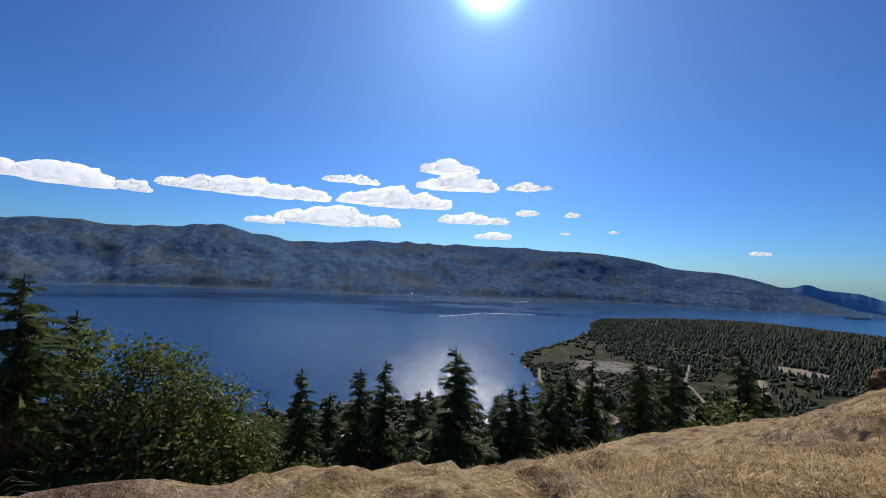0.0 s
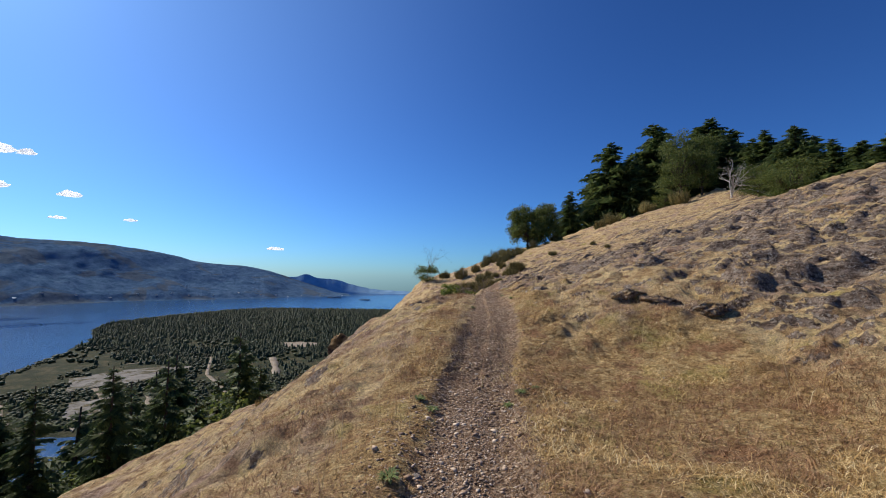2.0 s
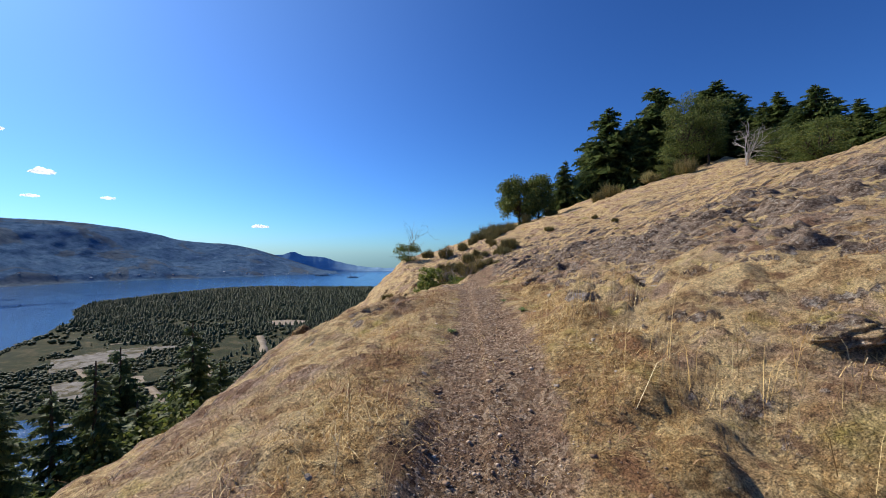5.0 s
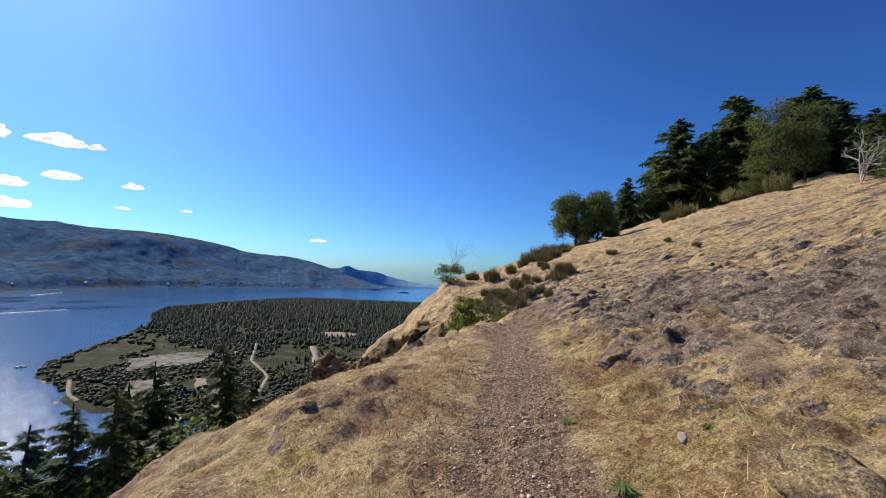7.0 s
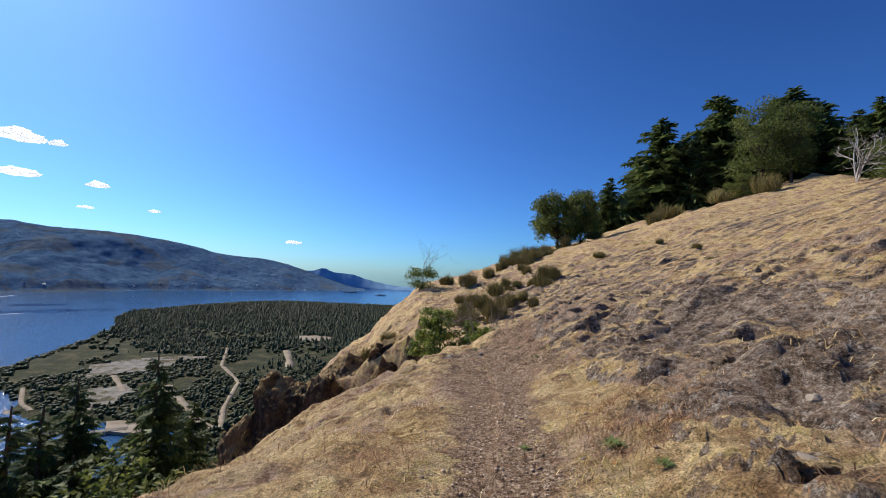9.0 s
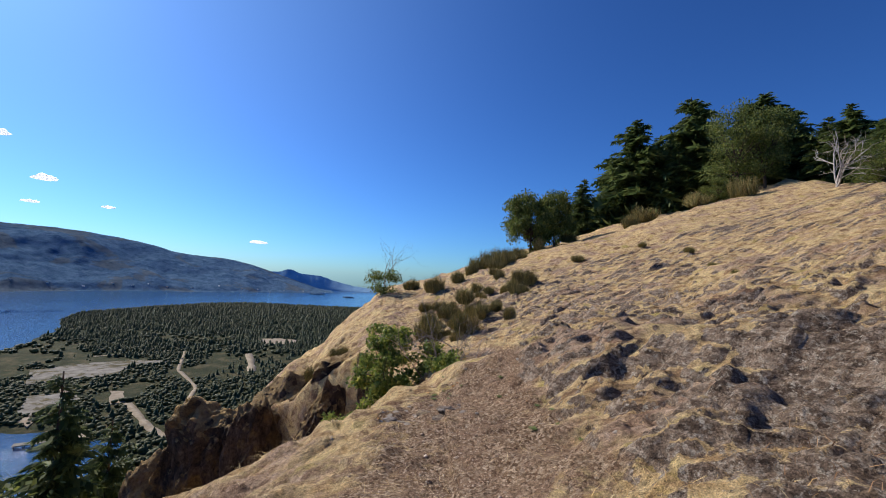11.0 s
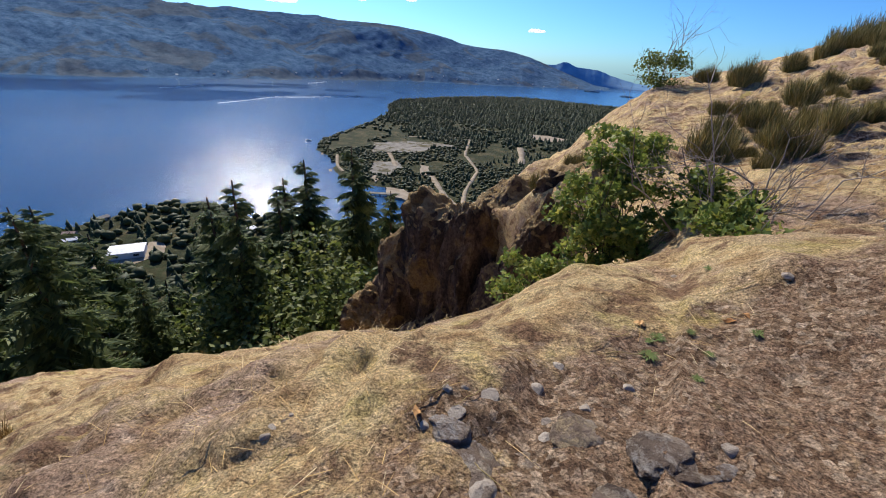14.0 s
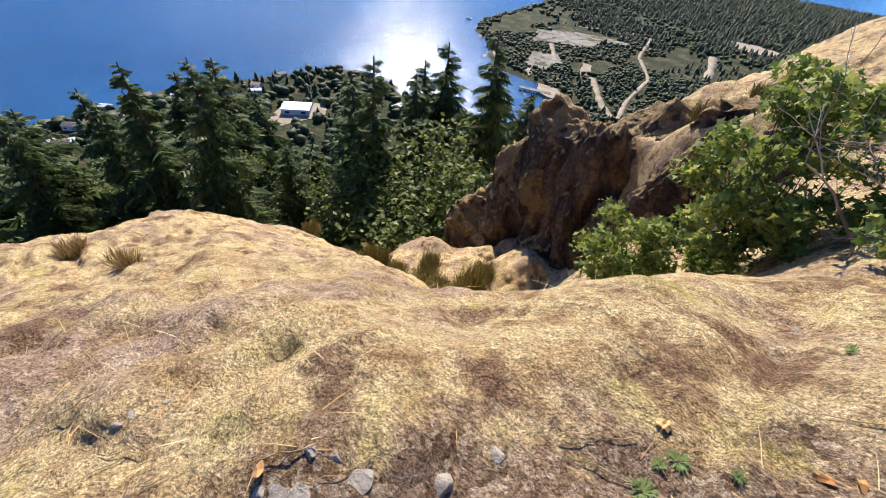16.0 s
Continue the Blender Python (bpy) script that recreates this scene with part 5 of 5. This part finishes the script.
# ---- stones, grass and weeds by the path ----
BOULDERS = [(4.71, 9.8, 0.26), (5.16, 12.68, 0.2), (5.62, 14.5, 0.26), (5.62, 13.41, 0.2), (6.09, 6.39, 0.3), (5.32, 7.47, 0.3), (5.83, 6.9, 0.3), (11.83, 16.64, 0.35), (21.55, 21.89, 0.35), (6.85, 15.36, 0.2)]
SLABS = [(5.14, 20.02, 0.17), (5.02, 19.86, 0.11), (5.41, 20.02, 0.15), (5.54, 19.99, 0.2), (4.83, 19.67, 0.24), (4.7, 19.85, 0.12), (4.02, 19.64, 0.08), (5.31, 19.75, 0.13), (5.77, 19.71, 0.15), (6.4, 18.9, 0.16), (5.55, 10.27, 0.22), (5.73, 10.08, 0.2), (4.59, 9.7, 0.5)]
STONES = [(2.19, 6.18, 0.1), (1.72, 5.62, 0.06), (2.0, 5.32, 0.05), (1.1, 3.59, 0.07), (5.49, 9.85, 0.14), (5.33, 9.44, 0.15), (6.23, 11.08, 0.11), (3.71, 10.53, 0.05), (4.13, 10.2, 0.05), (4.59, 10.76, 0.08), (6.31, 14.01, 0.09), (5.62, 13.41, 0.12), (5.33, 19.18, 0.05), (5.53, 19.31, 0.04), (5.71, 19.55, 0.08), (6.44, 17.83, 0.07), (4.01, 19.6, 0.06), (4.67, 19.86, 0.09), (5.29, 20.42, 0.08), (4.66, 20.03, 0.06), (4.98, 20.45, 0.1), (5.01, 20.07, 0.07), (6.02, 21.45, 0.1), (4.02, 19.56, 0.06), (4.6, 19.99, 0.08), (4.91, 20.24, 0.13), (4.77, 20.05, 0.12), (4.58, 19.83, 0.08), (5.61, 22.28, 0.09), (4.01, 19.7, 0.06), (5.03, 19.98, 0.09), (4.69, 19.9, 0.09), (5.59, 19.74, 0.12), (4.88, 19.64, 0.16), (5.14, 20.22, 0.08), (5.43, 20.1, 0.08), (5.62, 20.16, 0.12), (6.72, 20.87, 0.1)]
WEEDS = [(3.02, 10.26), (4.06, 10.47), (4.09, 11.39), (4.8, 10.8), (4.62, 14.71), (5.11, 14.32), (5.13, 13.8), (6.06, 16.87), (6.46, 19.09), (6.37, 18.76), (6.41, 18.35), (6.46, 19.51), (6.06, 18.67), (5.37, 20.81), (5.56, 20.95), (5.75, 21.98), (5.37, 20.7), (1.28, 5.17), (1.4, 4.92), (2.49, 5.12), (2.31, 4.99), (0.9, 3.43), (0.19, 3.07), (2.71, 5.2), (5.41, 20.88), (5.63, 20.8), (5.56, 20.56), (5.84, 20.99), (6.4, 20.78), (6.23, 20.27)]
TUFTS = [(-1.59, 19.89), (-4.12, 19.05)]
STALKS = [(4.29, 9.05), (4.43, 8.99), (4.62, 8.96), (4.74, 8.91), (3.94, 9.38), (4.4, 9.29), (4.14, 7.49), (4.3, 7.25), (4.51, 7.12), (3.96, 7.73), (4.71, 6.91), (10.11, 8.55), (4.66, 6.59), (-0.02, 4.74), (0.48, 3.51), (0.86, 4.57), (0.98, 5.81), (2.01, 7.1), (4.99, 4.05)]
FALLEN = [(5.74, 21.14), (5.33, 20.96), (5.76, 21.14), (5.82, 21.17), (5.31, 20.96), (4.54, 19.84), (6.36, 19.61), (5.01, 14.1)]
STICKS = [(4.55, 19.91), (3.66, 19.29), (4.16, 19.43), (4.36, 19.66), (5.23, 20.65), (3.77, 19.4), (5.31, 21.39), (5.19, 20.74), (4.71, 20.01), (3.95, 19.31), (5.73, 21.42), (4.15, 19.57), (5.14, 19.54), (4.94, 14.73), (4.91, 19.7)]

g = np.random.default_rng(31)
stone_kinds = [part("stone", stone_bmesh(np.random.default_rng(40 + k), 3, 0.62, 14, 0.05), M_stone) for k in range(5)]
more = [(float(trail_x(y)) + u, y, r) for u, y, r in zip(g.normal(0.2, 1.3, 40), g.uniform(0.5, 19.5, 40), g.uniform(0.025, 0.055, 40))]
for k, (x, y, r) in enumerate(STONES + more):
    r *= 0.4 if y > 16 else 0.65
    m = Matrix.Translation((x, y, float(ground_z(x, y)) - 0.3 * r)) @ Matrix.Rotation(g.uniform(0, 6.28), 4, "Z") @ Matrix.Rotation(g.normal(0, 0.2), 4, "X")
    ob = stone_kinds[k] if k < 5 else copy_thing(stone_kinds[k % 5], m)
    ob.matrix_basis = m @ Matrix.Diagonal((r * 1.25, r * g.uniform(0.75, 1.1), r, 1))
    tagged(ob, "angular grey-brown stone lying on the dry ground", "stone", "loose stones")
rock_kinds = [part("boulder", stone_bmesh(np.random.default_rng(60 + k), 5, 0.6, 22, 0.3), M_ground, None, smooth=True) for k in range(4)]
for ob in rock_kinds:
    ob.data.attributes.new("rock", "FLOAT", "POINT").data.foreach_set("value", np.full(len(ob.data.vertices), 0.5, np.float32))
for k, (x, y, r) in enumerate(BOULDERS):
    m = Matrix.Translation((x, y, float(ground_z(x, y)) - 0.34 * r)) @ Matrix.Rotation(g.uniform(0, 6.28), 4, "Z") @ Matrix.Rotation(-0.25, 4, "Y")
    ob = rock_kinds[k] if k < 4 else copy_thing(rock_kinds[k % 4], m)
    ob.matrix_basis = m @ Matrix.Diagonal((r * 1.5, r * 1.15, r * 0.9, 1))
    tagged(ob, "grey lichen-covered rock bedded in the slope", "rock", "bedded rocks")


slab_kinds = [part("flat_rock", stone_bmesh(np.random.default_rng(80 + k), 5, 0.5, 26, 0.22), M_boulder, None, smooth=True) for k in range(5)]
for k, (x, y, r) in enumerate(SLABS):
    large = r >= 0.3
    r *= 0.7 if large else 0.9
    m = Matrix.Translation((x, y, float(ground_z(x, y)) - (0.27 if large else 0.17) * r)) @ Matrix.Rotation(g.uniform(0, 6.28), 4, "Z") @ Matrix.Rotation(g.normal(0, 0.12), 4, "X")
    ob = slab_kinds[k] if k < 5 else copy_thing(slab_kinds[k % 5], m)
    ob.matrix_basis = m @ Matrix.Diagonal((r * 1.3, r * g.uniform(0.75, 1.1), r * (0.75 if large else 0.5), 1))
    tagged(ob, "grey-brown lichened flat rock bedded in dry moss", "rock", "flat rocks")


def blades(x, y, high, lean, width, turn=None, droop=0.35, sink=0.006):
    """Grass blades as triangles, rooted on the ground."""
    n = len(x)
    z = ground_z(x, y) - sink
    a = g.uniform(0, 2 * np.pi, n) if turn is None else turn
    d = np.stack([np.cos(a), np.sin(a), 0 * a], 1) * (lean * high)[:, None]
    b = a + g.normal(1.57, 0.5, n)
    w = np.stack([np.cos(b), np.sin(b), 0 * b], 1) * (width / 2)[:, None]
    foot = np.stack([x, y, z], 1)
    mid = foot + d * 0.4 + np.stack([0 * a, 0 * a, high * 0.62], 1)
    tip = foot + d + np.stack([0 * a, 0 * a, high * (1 - droop * np.clip(lean, 0, 1.6) / 1.6)], 1)
    v = np.stack([foot - w, foot + w, mid - w * 0.8, mid + w * 0.8, tip], 1).reshape(-1, 3)
    f = np.array([[0, 1, 3], [0, 3, 2], [2, 3, 4]])
    return v, (f[None] + (np.arange(n) * 5)[:, None, None]).reshape(-1, 3)


def turf_at(count, box):
    x, y = g.uniform(box[0], box[1], count), g.uniform(box[2], box[3], count)
    u = x - trail_x(y)
    clump = np.clip(0.55 + 0.9 * fbm(x * 1.1, y * 1.1, 81, 3), 0, 1.3)
    meadow = (1 - ramp(y, 5, 9)) * (1 - ramp(u, 3.6, 5.2)) * ramp(u, 0.35, 0.8)
    verge = np.exp(-((np.abs(u) - 1.05) / 0.5) ** 2) * (1 - ramp(y, 14.5, 17.5))
    bank = (1 - ramp(y, 6, 11)) * ramp(-u, 0.4, 0.8) * (1 - ramp(-u, 2.2, 4.5))
    slope = 0.16 * ramp(np.abs(u), 1, 2) * (1 - ramp(y, 15.5, 17.5)) * (fbm(x * 0.5, y * 0.5, 82, 3) > 0.15)
    track = 0.05 * (1 - ramp(y, 15, 18)) * (fbm(x * 1.6, y * 1.6, 83, 2) > 0.2)
    want = np.maximum.reduce([meadow, 0.9 * verge, 0.85 * bank, slope, track]) * clump
    ok = g.uniform(0, 1, count) < want
    return x[ok], y[ok], u[ok]


x, y, u = turf_at(400000, (-3.6, 7.8, -0.3, 18.0))
red = fbm(x * 0.55, y * 0.55, 84, 3) + 0.55 * (u < 0) > 0.32
green = (fbm(x * 0.8, y * 0.8, 85, 3) > 0.75) & (u > 0)
for name, sel, mat, label in (("dry_grass", ~red & ~green, M_grass, "pale golden dry grass beside the path"), ("russet_grass", red & ~green, M_russet, "reddish brown withered grass beside the path"), ("green_grass", green, M_faded, "faded yellow-green grass patches beside the path")):
    n = int(sel.sum())
    high = g.uniform(0.025, 0.085, n) * (1 + 0.9 * (g.uniform(0, 1, n) > 0.94))
    tagged(mesh_from(name, *blades(x[sel], y[sel], high, g.uniform(0.4, 3.0, n), g.uniform(0.003, 0.0065, n)), mat), label, "grass", kind="stuff")
# straw lying flat
x, y, u = turf_at(46000, (-4.0, 9.0, -0.5, 23.0))
n = len(x)
tagged(mesh_from("straw", *blades(x, y, g.uniform(0.01, 0.026, n), g.uniform(5, 14, n), g.uniform(0.003, 0.005, n)), M_grass), "loose straw lying over the turf", "grass", kind="stuff")
# bleached straw and needles strewn over the mossy brow
n = 2600
x, y = g.uniform(2.6, 7.6, n), g.uniform(17.0, 22.0, n)
ok = g.uniform(0, 1, n) < np.clip(0.25 + 0.9 * fbm(x * 0.9, y * 0.9, 89, 3), 0.06, 1)
x, y = x[ok], y[ok]
n = len(x)
tagged(mesh_from("brow_straw", *blades(x, y, g.uniform(0.006, 0.02, n), g.uniform(5, 14, n), g.uniform(0.002, 0.004, n), sink=-0.004), M_grass), "thin bleached straw strewn over the moss", "grass", kind="stuff")
# tall seeding stalks
sx_, sy_ = [], []
for cx, cy in STALKS:
    k = 15
    sx_.append(cx + g.normal(0, 0.22, k))
    sy_.append(cy + g.normal(0, 0.22, k))
sx_, sy_ = np.concatenate(sx_), np.concatenate(sy_)
n = len(sx_)
tagged(mesh_from("tall_grass", *blades(sx_, sy_, g.uniform(0.2, 0.55, n), g.uniform(0.05, 0.8, n), g.uniform(0.0025, 0.005, n)), M_grass), "tall pale seeding grass stalks", "grass", kind="stuff")
# gravel of the path
bm = bmesh.new()
bmesh.ops.create_cube(bm, size=1.5)
bmesh.ops.triangulate(bm, faces=bm.faces[:])
ico_v, ico_f = np.array([tuple(v.co) for v in bm.verts]), np.array([[v.index for v in f.verts] for f in bm.faces])
bm.free()
chips = [(ico_v * g.uniform(0.5, 1.15, (8, 1)) * g.uniform(0.6, 1.4, (1, 3)), ico_f) for k in range(10)]
count = 24000
y = g.uniform(-0.5, 19.5, count)
u = g.normal(0, 0.33, count) + 0.16 * (g.uniform(0, 1, count) < 0.12) * g.normal(0, 3, count)
x = trail_x(y) + u
s = g.uniform(0.005, 0.016, count) * (1 + 1.4 * (g.uniform(0, 1, count) > 0.95)) * (1 - 0.4 * ramp(y, 5, 8))
tagged(mesh_from("gravel", *strewn(chips, np.stack([x, y, ground_z(x, y) + 0.15 * s, s, s * 0.5], 1), g), M_pebble), "small angular gravel on the footpath", "gravel", kind="stuff")


def weed(seed, broad, mat, label, category, group, count, high):
    c = np.random.default_rng(seed)
    a = c.uniform(0, 2 * np.pi, count)
    ln = c.uniform(0.5, 1.0, count) * broad
    d = np.stack([np.cos(a), np.sin(a), 0 * a], 1)
    sd = np.stack([-np.sin(a), np.cos(a), 0 * a], 1) * (ln * 0.07)[:, None]
    rise = c.uniform(0.25, 1.0, count) * high
    mid = d * (ln * 0.55)[:, None] + np.stack([0 * a, 0 * a, rise], 1)
    tip = d * ln[:, None] + np.stack([0 * a, 0 * a, rise * c.uniform(0.3, 1.2, count)], 1)
    v = np.concatenate([[[0, 0, -0.01]], np.stack([mid - sd, mid + sd, tip], 1).reshape(-1, 3)])
    k = 1 + 3 * np.arange(count)
    f = np.concatenate([np.stack([0 * k, k, k + 1], 1), np.stack([k, k + 2, k + 1], 1)])
    return tagged(mesh_from(group[:-1].replace(" ", "_"), v, f, mat), label, category, group)


weed_kinds = [weed(k, 0.13, M_green, "small fresh green weed in the gravel", "weed", "green weeds", 60, 0.06) for k in range(3)]
for k, (x, y) in enumerate(WEEDS):
    m = Matrix.Translation((x, y, float(ground_z(x, y)))) @ Matrix.Rotation(g.uniform(0, 6.28), 4, "Z")
    ob = weed_kinds[k] if k < 3 else copy_thing(weed_kinds[k % 3], m)
    s = g.uniform(0.6, 1.2) * (0.42 if y > 16 else 0.75)
    ob.matrix_basis = m @ Matrix.Diagonal((s, s, s, 1))
# fallen leaves and sticks on the moss
for k, (x, y) in enumerate(FALLEN):
    bm = bmesh.new()
    ring = [bm.verts.new((0.024 * math.cos(a) * (1 + 0.3 * math.cos(3 * a)), 0.015 * math.sin(a), 0.006 * math.cos(2 * a + k))) for a in np.linspace(0, 2 * np.pi, 15)[:-1]]
    mid = bm.verts.new((0, 0, 0.004))
    for a, b in zip(ring, ring[1:] + ring[:1]):
        bm.faces.new((a, b, mid))
    ob = part("fallen_leaf", bm, M_fallen)
    ob.matrix_basis = Matrix.Translation((x, y, float(ground_z(x, y)) + 0.015)) @ Matrix.Rotation(k * 1.7, 4, "Z")
    tagged(ob, "curled orange-brown leaf fallen on the moss", "leaf", "fallen leaves")
for k, (x, y) in enumerate(STICKS):
    c = np.random.default_rng(300 + k)
    a = c.uniform(0, 6.28)
    t = np.linspace(-0.5, 0.5, 7) * c.uniform(0.12, 0.3)
    px, py = x + np.cos(a) * t + c.normal(0, 0.008, 7), y + np.sin(a) * t + c.normal(0, 0.008, 7)
    ob = mesh_from("twig", *tube(np.stack([px, py, ground_z(px, py) + 0.012], 1), np.linspace(0.0022, 0.001, 7), 5), M_tuft)
    tagged(ob, "thin dry grey twig lying on the ground", "twig", "fallen twigs")
tuft_kinds = []
for k in range(3):
    tuft_kinds.append(tagged(mesh_from("dry_tuft", *broom(g, 0.3, 0.3, 420, 4), M_tuft), "wispy dry olive-brown tuft on the mossy rock", "tuft", "dry tufts"))
for k, (x, y) in enumerate(TUFTS):
    m = Matrix.Translation((x, y, float(ground_z(x, y)))) @ Matrix.Rotation(g.uniform(0, 6.28), 4, "Z")
    ob = tuft_kinds[k] if k < 3 else copy_thing(tuft_kinds[k % 3], m)
    s = g.uniform(0.7, 1.2) * (1.3 if x < 1 else 0.36)
    ob.matrix_basis = m @ Matrix.Diagonal((s, s, s, 1))
